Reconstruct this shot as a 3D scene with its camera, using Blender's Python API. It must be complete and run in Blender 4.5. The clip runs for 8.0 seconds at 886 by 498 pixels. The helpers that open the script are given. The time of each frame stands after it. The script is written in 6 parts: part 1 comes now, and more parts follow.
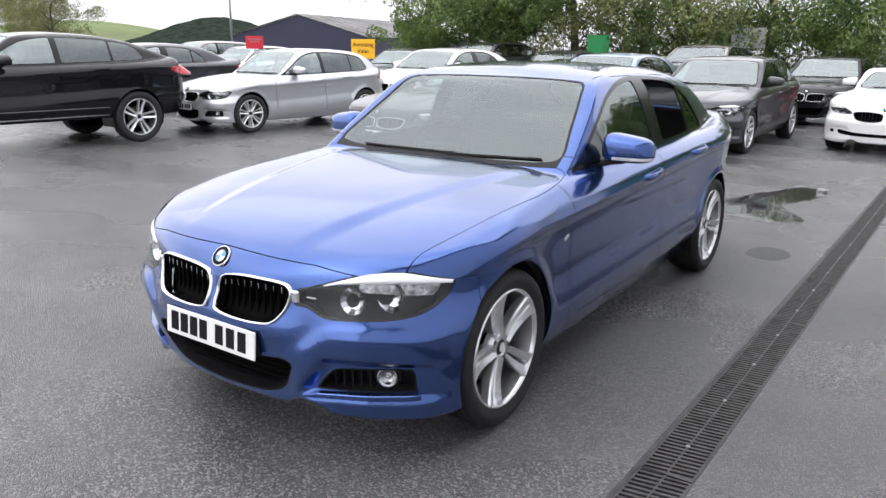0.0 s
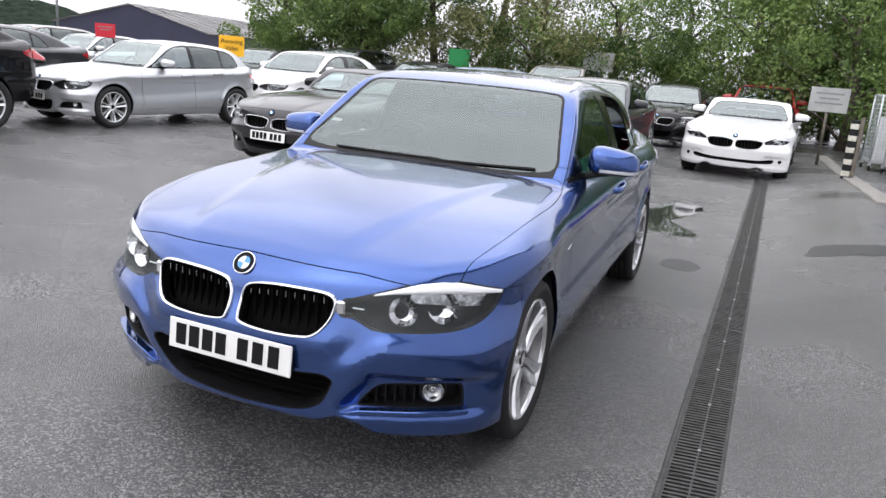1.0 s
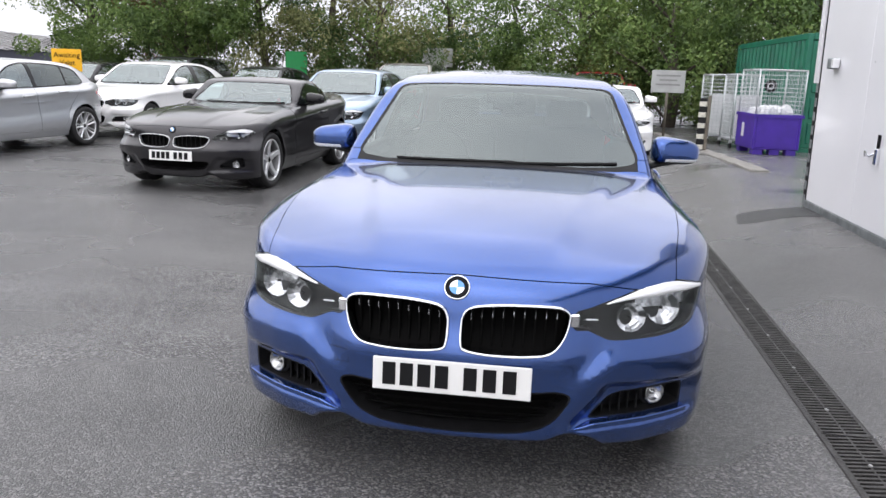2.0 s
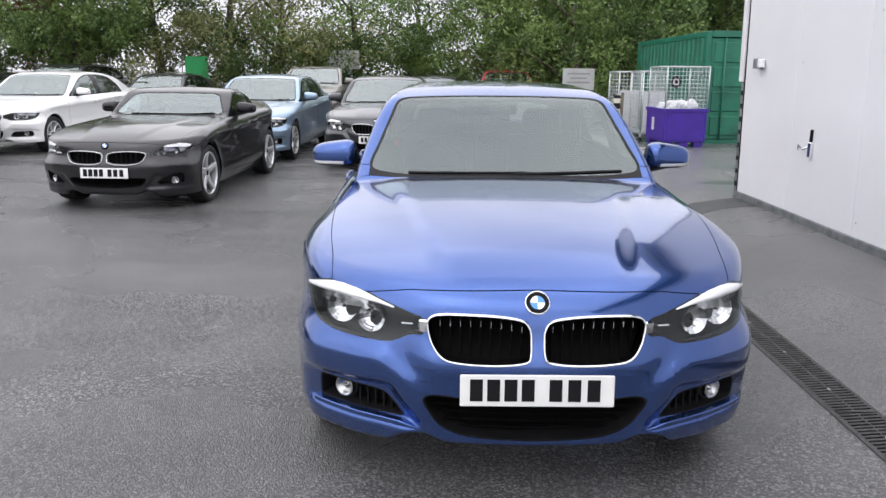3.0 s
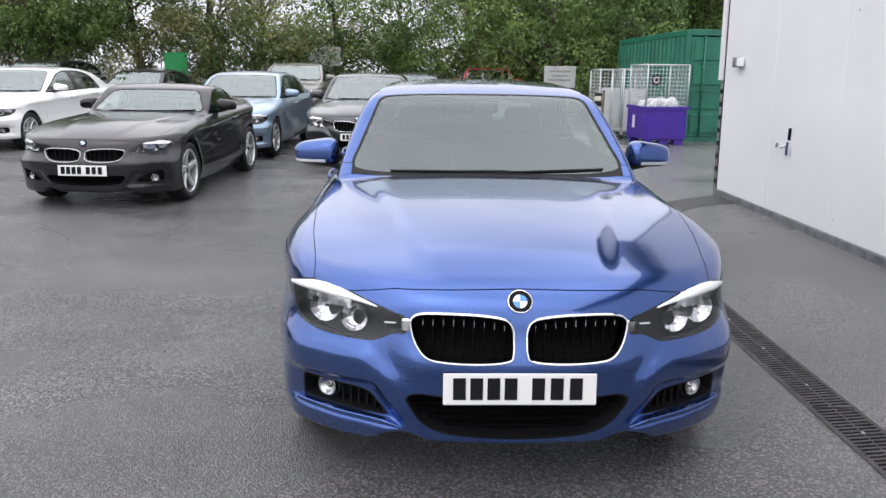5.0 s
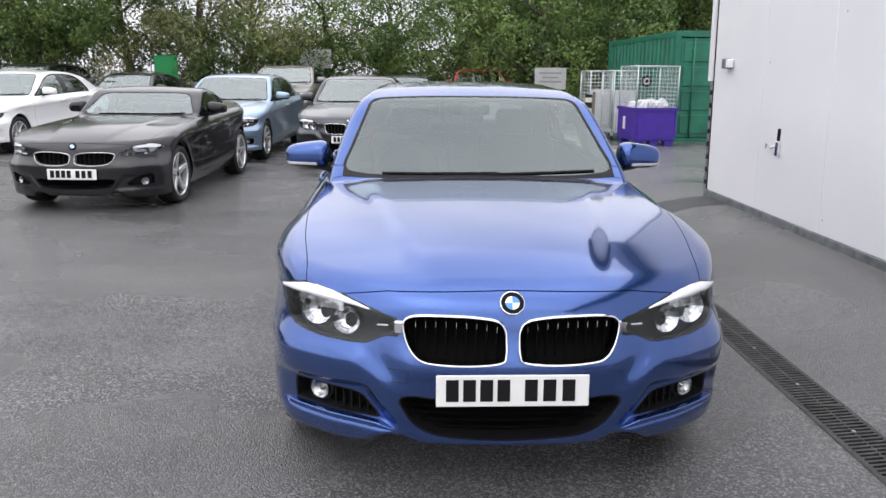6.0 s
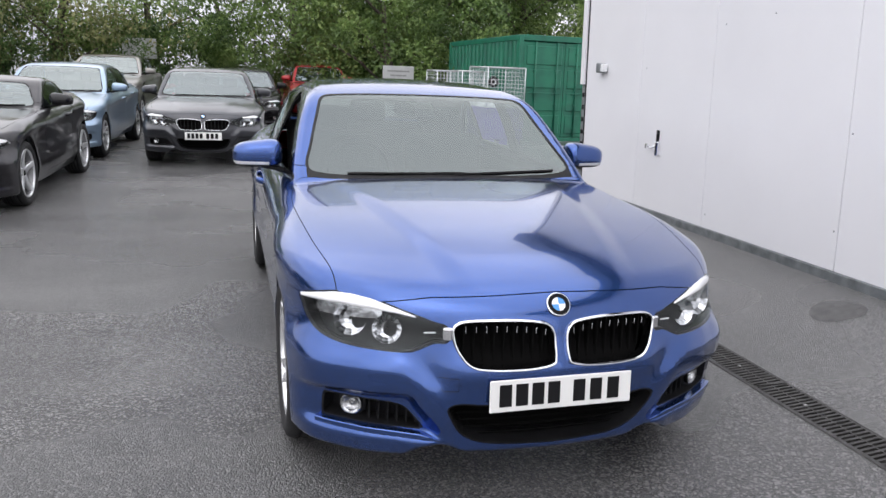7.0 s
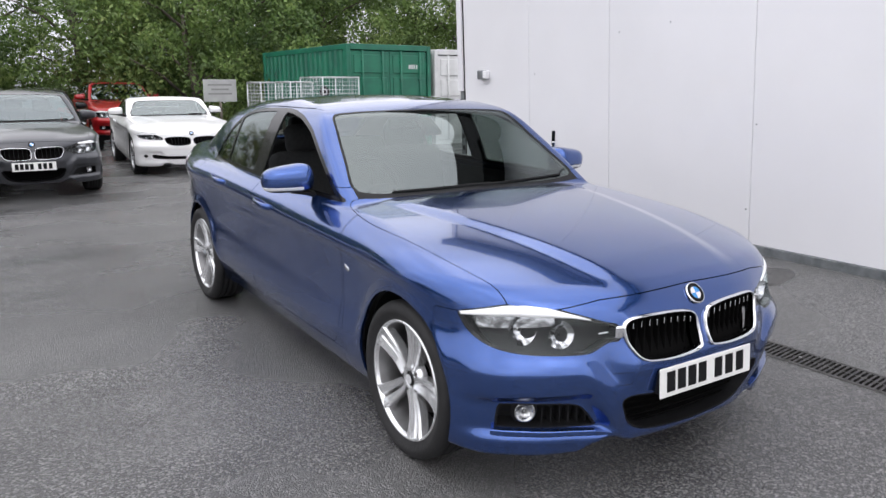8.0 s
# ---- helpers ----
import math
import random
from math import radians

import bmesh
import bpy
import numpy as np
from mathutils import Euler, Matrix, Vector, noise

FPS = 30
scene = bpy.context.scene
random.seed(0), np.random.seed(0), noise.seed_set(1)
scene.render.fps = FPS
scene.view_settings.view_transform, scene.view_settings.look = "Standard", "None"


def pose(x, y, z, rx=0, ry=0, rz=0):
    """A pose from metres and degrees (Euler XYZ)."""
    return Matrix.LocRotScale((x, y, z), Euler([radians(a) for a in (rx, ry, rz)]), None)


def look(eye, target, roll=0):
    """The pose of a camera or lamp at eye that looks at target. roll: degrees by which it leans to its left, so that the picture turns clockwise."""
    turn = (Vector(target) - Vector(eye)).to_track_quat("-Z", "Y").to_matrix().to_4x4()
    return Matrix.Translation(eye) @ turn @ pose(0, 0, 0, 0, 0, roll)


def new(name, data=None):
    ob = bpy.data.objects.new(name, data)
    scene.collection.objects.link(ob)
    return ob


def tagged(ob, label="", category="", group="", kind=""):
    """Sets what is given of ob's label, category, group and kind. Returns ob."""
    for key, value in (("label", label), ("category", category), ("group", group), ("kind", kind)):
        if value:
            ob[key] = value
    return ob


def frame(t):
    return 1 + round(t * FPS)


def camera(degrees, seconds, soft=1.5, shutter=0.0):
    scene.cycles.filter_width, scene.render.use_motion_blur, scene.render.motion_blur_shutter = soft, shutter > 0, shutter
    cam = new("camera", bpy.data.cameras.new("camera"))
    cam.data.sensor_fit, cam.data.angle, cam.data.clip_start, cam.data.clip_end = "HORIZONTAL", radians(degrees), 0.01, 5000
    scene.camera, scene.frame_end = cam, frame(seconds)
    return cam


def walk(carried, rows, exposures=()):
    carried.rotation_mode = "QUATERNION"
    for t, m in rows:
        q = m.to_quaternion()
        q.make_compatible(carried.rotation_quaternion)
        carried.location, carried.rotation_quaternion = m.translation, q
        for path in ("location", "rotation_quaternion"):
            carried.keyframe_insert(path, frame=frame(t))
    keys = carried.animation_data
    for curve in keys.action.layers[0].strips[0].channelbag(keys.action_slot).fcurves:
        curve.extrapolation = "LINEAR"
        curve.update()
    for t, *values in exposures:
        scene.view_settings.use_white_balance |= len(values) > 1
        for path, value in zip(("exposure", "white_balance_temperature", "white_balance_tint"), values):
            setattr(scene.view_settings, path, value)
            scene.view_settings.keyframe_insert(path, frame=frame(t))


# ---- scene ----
cam = camera(61.0, 8.0)
PATH = [
    (0, (2.28, -2.501, 1.521), (1.176, -0.917, 0.998), 0.9),
    (0.5, (2.103, -2.546, 1.496), (1.04, -0.936, 0.969), 2.0),
    (1, (1.581, -2.79, 1.463), (0.852, -0.991, 0.982), 4.9),
    (1.5, (0.916, -2.91, 1.399), (0.382, -1.041, 0.929), 1.4),
    (2, (0.274, -3.059, 1.411), (0.007, -1.13, 0.954), 1.8),
    (2.2, (0.062, -3.084, 1.423), (-0.092, -1.137, 0.995), 1.0),
    (3.3, (-0.344, -3.153, 1.492), (-0.322, -1.209, 1.02), 0.9),
    (3.5, (-0.341, -3.147, 1.487), (-0.308, -1.205, 1.009), 1.2),
    (4, (-0.33, -3.146, 1.49), (-0.285, -1.204, 1.012), 1.0),
    (4.5, (-0.329, -3.146, 1.491), (-0.281, -1.202, 1.02), 0.8),
    (6, (-0.33, -3.148, 1.492), (-0.256, -1.203, 1.034), 0.5),
    (6.5, (-0.525, -3.083, 1.458), (-0.327, -1.147, 0.999), 1.6),
    (7, (-1.078, -2.959, 1.482), (-0.528, -1.09, 1.027), 2.2),
    (7.5, (-1.689, -2.731, 1.512), (-0.893, -0.951, 1.069), -0.1),
    (8, (-2.298, -2.489, 1.503), (-1.23, -0.854, 1.074), -0.1),
]
walk(cam, [(t, look(eye, target, roll)) for t, eye, target, roll in PATH], exposures=[(0, 1.0, 6500, 13.5), (1.5, 0.89, 6500, 13.5), (3.5, 0.80, 6500, 13.5), (6.0, 0.78, 6500, 13.5), (8.0, 0.70, 6500, 13.5)])

# ---- sky and light: bright overcast after rain ----
world = bpy.data.worlds.new("overcast_sky")
scene.world = world
world.use_nodes = True
wn, wl = world.node_tree.nodes, world.node_tree.links
sky = wn.new("ShaderNodeTexSky")
sky.sky_type, sky.sun_disc = "NISHITA", False
sky.sun_elevation, sky.sun_rotation = radians(48), radians(200)
sky.air_density, sky.dust_density = 1.0, 4.0
grey = wn.new("ShaderNodeHueSaturation")
grey.inputs["Saturation"].default_value = 0.12
wl.new(sky.outputs[0], grey.inputs["Color"])
# cloud deck: soft uneven grey
tc = wn.new("ShaderNodeTexCoord")
cn = wn.new("ShaderNodeTexNoise")
cn.inputs["Scale"].default_value, cn.inputs["Detail"].default_value = 2.2, 5
cr = wn.new("ShaderNodeValToRGB")
cr.color_ramp.elements[0].position, cr.color_ramp.elements[0].color = 0.32, (6.2, 6.5, 7.2, 1)
cr.color_ramp.elements[1].position, cr.color_ramp.elements[1].color = 0.72, (11.5, 11.6, 11.8, 1)
wl.new(tc.outputs["Generated"], cn.inputs["Vector"])
wl.new(cn.outputs["Fac"], cr.inputs["Fac"])
mx = wn.new("ShaderNodeMix")
mx.data_type = "RGBA"
mx.inputs["Factor"].default_value = 0.85
wl.new(grey.outputs[0], mx.inputs["A"])
wl.new(cr.outputs[0], mx.inputs["B"])
# an overcast sky is brighter overhead than at the horizon
sx = wn.new("ShaderNodeSeparateXYZ")
wl.new(tc.outputs["Generated"], sx.inputs[0])
ze = wn.new("ShaderNodeMapRange")
ze.inputs["To Min"].default_value, ze.inputs["To Max"].default_value = 0.85, 1.65
wl.new(sx.outputs["Z"], ze.inputs["Value"])
mu = wn.new("ShaderNodeMix")
mu.data_type, mu.blend_type = "RGBA", "MULTIPLY"
mu.inputs["Factor"].default_value = 1.0
wl.new(mx.outputs["Result"], mu.inputs["A"])
wl.new(ze.outputs[0], mu.inputs["B"])
bgn = wn["Background"]
bgn.inputs["Strength"].default_value = 0.094
wl.new(mu.outputs["Result"], bgn.inputs["Color"])
sun = new("sun", bpy.data.lights.new("sun", "SUN"))
sun.data.energy, sun.data.angle, sun.data.color = 0.5, radians(150), (1.0, 0.97, 0.93)
sun.matrix_basis = look((0, 0, 30), (6, 14, 0))


# ---- materials ----
def mat(name, color, rough=0.5, metal=0.0, coat=0.0, vary=0.0, scale=6.0, bump=0.0, bscale=60.0, color2=None, spec=0.5, alpha=1.0, trans=0.0, rvary=0.0, space="Object"):
    m = bpy.data.materials.new(name)
    m.use_nodes = True
    n, l = m.node_tree.nodes, m.node_tree.links
    b = n["Principled BSDF"]
    b.inputs["Base Color"].default_value = (*color, 1)
    b.inputs["Roughness"].default_value = rough
    b.inputs["Metallic"].default_value = metal
    b.inputs["Coat Weight"].default_value = coat
    b.inputs["Coat Roughness"].default_value = 0.03
    b.inputs["Specular IOR Level"].default_value = spec
    b.inputs["Transmission Weight"].default_value = trans
    if vary or bump or rvary:
        co = n.new("ShaderNodeTexCoord")
    if vary or rvary:
        t = n.new("ShaderNodeTexNoise")
        t.inputs["Scale"].default_value, t.inputs["Detail"].default_value = scale, 6
        l.new(co.outputs[space], t.inputs["Vector"])
        if vary:
            r = n.new("ShaderNodeMix")
            r.data_type = "RGBA"
            c2 = color2 or [c * (1 - vary) for c in color]
            r.inputs["A"].default_value, r.inputs["B"].default_value = (*color, 1), (*c2, 1)
            mp = n.new("ShaderNodeMapRange")
            mp.inputs["From Min"].default_value, mp.inputs["From Max"].default_value = 0.35, 0.68
            l.new(t.outputs["Fac"], mp.inputs["Value"])
            l.new(mp.outputs[0], r.inputs["Factor"])
            l.new(r.outputs["Result"], b.inputs["Base Color"])
        if rvary:
            q = n.new("ShaderNodeMapRange")
            q.inputs["To Min"].default_value, q.inputs["To Max"].default_value = max(rough - rvary, 0.02), rough + rvary
            l.new(t.outputs["Fac"], q.inputs["Value"])
            l.new(q.outputs[0], b.inputs["Roughness"])
    if bump:
        t2 = n.new("ShaderNodeTexNoise")
        t2.inputs["Scale"].default_value, t2.inputs["Detail"].default_value = bscale, 4
        l.new(co.outputs[space], t2.inputs["Vector"])
        bm_ = n.new("ShaderNodeBump")
        bm_.inputs["Strength"].default_value, bm_.inputs["Distance"].default_value = bump, 0.01
        l.new(t2.outputs["Fac"], bm_.inputs["Height"])
        l.new(bm_.outputs[0], b.inputs["Normal"])
    return m


def paint(name, color, flake, metal=0.55, rough=0.32, coat=1.0, spec=0.5):
    """Metallic car paint: flakes, a slight drift of tone, and a clear coat with faint rain film."""
    m = mat(name, color, rough, metal, coat, spec=spec)
    n, l = m.node_tree.nodes, m.node_tree.links
    b = n["Principled BSDF"]
    co = n.new("ShaderNodeTexCoord")
    lw = n.new("ShaderNodeTexVoronoi")
    lw.inputs["Scale"].default_value = 900
    l.new(co.outputs["Object"], lw.inputs["Vector"])
    t = n.new("ShaderNodeTexNoise")
    t.inputs["Scale"].default_value, t.inputs["Detail"].default_value = 1.6, 3
    l.new(co.outputs["Object"], t.inputs["Vector"])
    ad = n.new("ShaderNodeMath")
    ad.operation = "MULTIPLY_ADD"
    ad.inputs[1].default_value, ad.inputs[2].default_value = 0.6, 0.0
    l.new(lw.outputs["Color"], ad.inputs[0])
    a2 = n.new("ShaderNodeMath")
    a2.operation = "MULTIPLY_ADD"
    a2.inputs[1].default_value = 0.35
    l.new(t.outputs["Fac"], a2.inputs[0])
    l.new(ad.outputs[0], a2.inputs[2])
    r = n.new("ShaderNodeMix")
    r.data_type = "RGBA"
    r.inputs["A"].default_value, r.inputs["B"].default_value = (*color, 1), (*flake, 1)
    l.new(a2.outputs[0], r.inputs["Factor"])
    l.new(r.outputs["Result"], b.inputs["Base Color"])
    return m


def glass(name, tint=(0.75, 0.82, 0.8), rough=0.0, clear=0.82, ior=2.1):
    """Thin pane: a clear tinted layer under a real reflection."""
    m = bpy.data.materials.new(name)
    m.use_nodes = True
    n, l = m.node_tree.nodes, m.node_tree.links
    n.remove(n["Principled BSDF"])
    tr = n.new("ShaderNodeBsdfTransparent")
    tr.inputs["Color"].default_value = (*[c * clear for c in tint], 1)
    gl = n.new("ShaderNodeBsdfGlossy")
    gl.inputs["Roughness"].default_value = rough
    gl.inputs["Color"].default_value = (0.90, 0.99, 0.98, 1)
    # the same reflection from both sides of the pane, stronger at a glancing view
    lw = n.new("ShaderNodeLayerWeight")
    lw.inputs["Blend"].default_value = 0.5
    pw = n.new("ShaderNodeMath")
    pw.operation = "POWER"
    pw.inputs[1].default_value = 5.0
    l.new(lw.outputs["Facing"], pw.inputs[0])
    fr = n.new("ShaderNodeMapRange")
    fr.inputs["To Min"].default_value = ((ior - 1) / (ior + 1)) ** 2
    l.new(pw.outputs[0], fr.inputs["Value"])
    mxs = n.new("ShaderNodeMixShader")
    l.new(fr.outputs[0], mxs.inputs[0])
    l.new(tr.outputs[0], mxs.inputs[1])
    l.new(gl.outputs[0], mxs.inputs[2])
    l.new(mxs.outputs[0], n["Material Output"].inputs["Surface"])
    return m


BLUE = paint("blue_metallic_paint", (0.0155, 0.055, 0.222), (0.053, 0.119, 0.350), 0.88, 0.17, 1.0)
SILVER = paint("silver_paint", (0.42, 0.43, 0.45), (0.62, 0.63, 0.65), 0.6, 0.32)
WHITE = paint("white_paint", (0.78, 0.78, 0.78), (0.84, 0.84, 0.84), 0.0, 0.35)
GREY = paint("graphite_paint", (0.012, 0.012, 0.014), (0.040, 0.038, 0.042), 0.6, 0.30, 0.9, 0.2)
DARK = paint("black_paint", (0.003, 0.003, 0.004), (0.007, 0.007, 0.009), 0.0, 0.4, 0.8, 0.05)
ICE = paint("ice_blue_paint", (0.20, 0.30, 0.42), (0.34, 0.44, 0.56), 0.6, 0.3)
SAND = paint("sand_grey_paint", (0.16, 0.15, 0.14), (0.28, 0.27, 0.25), 0.5, 0.32)
RED = paint("red_paint", (0.35, 0.006, 0.012), (0.45, 0.02, 0.02), 0.1, 0.35)
SLATE = paint("slate_paint", (0.024, 0.026, 0.031), (0.068, 0.071, 0.08), 0.6, 0.32, 0.9, 0.25)
BLACK = mat("black_plastic", (0.010, 0.010, 0.011), 0.5, spec=0.25, vary=0.4, scale=30, bump=0.1, bscale=400)
GLOSSBLACK = mat("gloss_black_trim", (0.006, 0.006, 0.007), 0.16, spec=0.35, rvary=0.03, scale=12)
RUBBER = mat("tyre_rubber", (0.014, 0.014, 0.015), 0.72, vary=0.35, scale=14, bump=0.3, bscale=120)
# near-black colour that stands in for shade inside grilles, wheels and gaps
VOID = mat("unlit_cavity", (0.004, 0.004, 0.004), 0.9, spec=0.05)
CHROME = mat("chrome", (0.82, 0.83, 0.85), 0.07, 1.0, rvary=0.03, scale=20)
ALLOY = mat("alloy_silver", (0.70, 0.71, 0.72), 0.30, 0.65, coat=0.6, vary=0.12, scale=9, rvary=0.05)
# alloy darkened to stand for shade inside rims; also plain metal of sill strips
BARREL = mat("rim_barrel", (0.26, 0.26, 0.265), 0.38, 0.7, vary=0.3, scale=12)
BRIGHTALLOY = mat("bright_alloy", (0.80, 0.81, 0.82), 0.24, 0.75, coat=0.8, vary=0.10, scale=9, rvary=0.05)
BRAKE = mat("brake_iron", (0.11, 0.10, 0.095), 0.5, 0.8, vary=0.4, scale=20)
PLATE = mat("plate_white", (0.80, 0.80, 0.78), 0.3, vary=0.06, scale=8)
INK = mat("plate_black", (0.008, 0.008, 0.009), 0.85, spec=0.2)
LENSWHITE = mat("lamp_white", (0.86, 0.87, 0.88), 0.22, 0.0, coat=1.0)
LAMPREFL = mat("lamp_reflector", (0.78, 0.79, 0.80), 0.14, 1.0, vary=0.35, scale=90)
LAMPSIDE = mat("lamp_side_facets", (0.62, 0.63, 0.64), 0.18, 1.0, vary=0.7, scale=40, bump=0.4, bscale=45)
LAMPDARK = mat("lamp_housing", (0.013, 0.013, 0.014), 0.4, spec=0.3)
REDLENS = mat("tail_lamp_red", (0.45, 0.008, 0.02), 0.12, coat=1.0)
BADGEBLUE = mat("badge_blue", (0.03, 0.22, 0.55), 0.2, coat=1.0)
BADGEWHITE = mat("badge_white", (0.75, 0.76, 0.78), 0.2, 0.3, coat=1.0)
TRIM = mat("cabin_plastic", (0.024, 0.024, 0.025), 0.8, spec=0.1, vary=0.3, scale=8, bump=0.1, bscale=300)
SEAT = mat("seat_fabric", (0.04, 0.04, 0.042), 0.85, vary=0.3, scale=60, bump=0.25, bscale=500)
ROOFLINING = mat("roof_lining", (0.30, 0.29, 0.28), 0.9, vary=0.1, scale=40)
GLASS = glass("car_glass", (0.70, 0.80, 0.76), 0.0, 0.52, 2.25)
# index raised beyond glass so parked cars' windows reflect a paler sky
PALEGLASS = glass("boosted_reflection_glass", (0.72, 0.86, 0.86), 0.0, 0.90, 2.75)
TINT = glass("tinted_glass", (0.5, 0.55, 0.55), 0.0, 0.45)
LENS = glass("lamp_lens", (0.96, 0.97, 0.98), 0.0, 0.97, 1.4)


# ---- shape tools ----
def curve(*pts):
    """Smooth monotone curve through (t, value) pairs."""
    x, y = (np.array([p[i] for p in pts], float) for i in (0, 1))
    dx, d = np.diff(x), np.diff(y) / np.diff(x)
    m = np.empty_like(y)
    m[0], m[-1] = d[0], d[-1]
    for i in range(1, len(x) - 1):
        if d[i - 1] * d[i] <= 0:
            m[i] = 0
        else:
            w1, w2 = 2 * dx[i] + dx[i - 1], dx[i] + 2 * dx[i - 1]
            m[i] = (w1 + w2) / (w1 / d[i - 1] + w2 / d[i])

    def exact(t):
        i = np.clip(np.searchsorted(x, t) - 1, 0, len(x) - 2)
        u = np.clip((t - x[i]) / dx[i], 0, 1)
        h = dx[i]
        v = y[i] * (1 + 2 * u) * (1 - u) ** 2 + h * m[i] * u * (1 - u) ** 2 + y[i + 1] * u * u * (3 - 2 * u) + h * m[i + 1] * u * u * (u - 1)
        return v + np.where(t > x[-1], (t - x[-1]) * m[-1], 0) + np.where(t < x[0], (t - x[0]) * m[0], 0)
    tx = np.linspace(x[0] - 1.5, x[-1] + 1.5, 6000)
    ty = exact(tx)

    def g(t):
        return np.interp(t, tx, ty)
    return g


def smin(a, b, k):
    h = np.maximum(k - np.abs(a - b), 0) / k
    return np.minimum(a, b) - h * h * k / 4


def smax(a, b, k):
    return -smin(-a, -b, k)


def step(a, b, t):
    u = np.clip((t - a) / (b - a), 0, 1)
    return u * u * (3 - 2 * u)


def bump_at(t, c, w):
    return np.exp(-((t - c) / w) ** 2)


class Skin:
    """A smooth closed surface f = 0, as points, normals and faces that can be split along outlines."""

    def __init__(self, f, lo, hi, h):
        ax = [np.arange(lo[i], hi[i] + h, h) for i in range(3)]
        F = np.broadcast_to(f(ax[0][:, None, None], ax[1][None, :, None], ax[2][None, None, :]), tuple(len(a) for a in ax))
        inn = F > 0
        c = sum(inn[i:inn.shape[0] - 1 + i, j:inn.shape[1] - 1 + j, k:inn.shape[2] - 1 + k].astype(np.int8) for i in (0, 1) for j in (0, 1) for k in (0, 1))
        act = (c > 0) & (c < 8)
        idx = np.full(c.shape, -1)
        idx[act] = np.arange(act.sum())
        i, j, k = np.nonzero(act)
        V = np.stack([ax[0][i], ax[1][j], ax[2][k]], 1) + h / 2
        quads = []
        for a in range(3):
            b, e = (a + 1) % 3, (a + 2) % 3
            sl = [slice(None)] * 3
            s0, s1 = list(sl), list(sl)
            s0[a], s1[a] = slice(0, -1), slice(1, None)
            cr_ = inn[tuple(s0)] != inn[tuple(s1)]
            pos = np.argwhere(cr_)
            keep = (pos[:, b] > 0) & (pos[:, e] > 0) & (pos[:, b] < inn.shape[b] - 1) & (pos[:, e] < inn.shape[e] - 1)
            pos = pos[keep]
            flip = inn[tuple(s0)][tuple(pos.T)]
            q = []
            for ob, oe in ((-1, -1), (0, -1), (0, 0), (-1, 0)):
                p = pos.copy()
                p[:, b] += ob
                p[:, e] += oe
                q.append(idx[tuple(p.T)])
            q = np.stack(q, 1)
            q[~flip] = q[~flip][:, ::-1]
            quads.append(q)
        Q = np.concatenate(quads)
        self.f, self.h = f, h
        V = self.project(V, 3)
        for _ in range(2):
            acc, cnt = np.zeros_like(V), np.zeros(len(V))
            ctr = V[Q].mean(1)
            for s in range(4):
                np.add.at(acc, Q[:, s], ctr)
                np.add.at(cnt, Q[:, s], 1)
            V = self.project(acc / np.maximum(cnt, 1)[:, None], 2)
        self.V, self.N = V, self.normal(V)
        self.F = np.full((len(Q), 12), -1)
        self.F[:, :4] = Q

    def project(self, V, n):
        """Newton steps onto the surface."""
        e = 1e-4
        for _ in range(n):
            x, y, z = V[:, 0], V[:, 1], V[:, 2]
            c = self.f(x, y, z)
            g = np.stack([self.f(x + e, y, z) - c, self.f(x, y + e, z) - c, self.f(x, y, z + e) - c], 1) / e
            s = c[:, None] * g / np.maximum((g * g).sum(1), 1e-3)[:, None]
            ln = np.linalg.norm(s, axis=1, keepdims=True)
            V = V - s * np.minimum(1, self.h / np.maximum(ln, 1e-9))
        return V

    def normal(self, V):
        e, out = 0.004, []
        for a in range(3):
            d = np.zeros(3)
            d[a] = e
            p, q = V + d, V - d
            out.append(self.f(p[:, 0], p[:, 1], p[:, 2]) - self.f(q[:, 0], q[:, 1], q[:, 2]))
        g = -np.stack(out, 1)
        return g / np.maximum(np.linalg.norm(g, axis=1), 1e-9)[:, None]

    def split(self, F, region):
        """Cut faces F along region = 0; returns those inside and those outside."""
        if len(F) == 0:
            return F, F
        used = np.unique(F[F >= 0])
        d = np.zeros(len(self.V))
        d[used] = region(self.V[used])
        d[np.abs(d) < 1e-7] = 1e-7
        ok = F >= 0
        dv = d[np.where(ok, F, 0)]
        allin = np.where(ok, dv, 1).min(1) > 0
        allout = np.where(ok, dv, -1).max(1) < 0
        fin, fout, cut, made, base = [], [], {}, [], len(self.V)
        for row in F[~(allin | allout)]:
            p = [v for v in row if v >= 0]
            a, b = [], []
            for s, v in enumerate(p):
                w = p[(s + 1) % len(p)]
                (a if d[v] > 0 else b).append(v)
                if d[v] * d[w] < 0:
                    key = (v, w) if v < w else (w, v)
                    if key not in cut:
                        cut[key] = base + len(made)
                        made.append((key[0], key[1], d[key[0]] / (d[key[0]] - d[key[1]])))
                    a.append(cut[key])
                    b.append(cut[key])
            for poly, out in ((a, fin), (b, fout)):
                if 3 <= len(poly) <= 12:
                    out.append(poly + [-1] * (12 - len(poly)))
        if made:
            A, B, T = np.array([m[0] for m in made]), np.array([m[1] for m in made]), np.array([m[2] for m in made])[:, None]
            self.V = np.concatenate([self.V, self.V[A] * (1 - T) + self.V[B] * T])
            n = self.N[A] * (1 - T) + self.N[B] * T
            self.N = np.concatenate([self.N, n / np.maximum(np.linalg.norm(n, axis=1), 1e-9)[:, None]])
        pack = lambda own, extra: np.concatenate([own, np.array(extra, int).reshape(-1, 12)])
        return pack(F[allin], fin), pack(F[allout], fout)

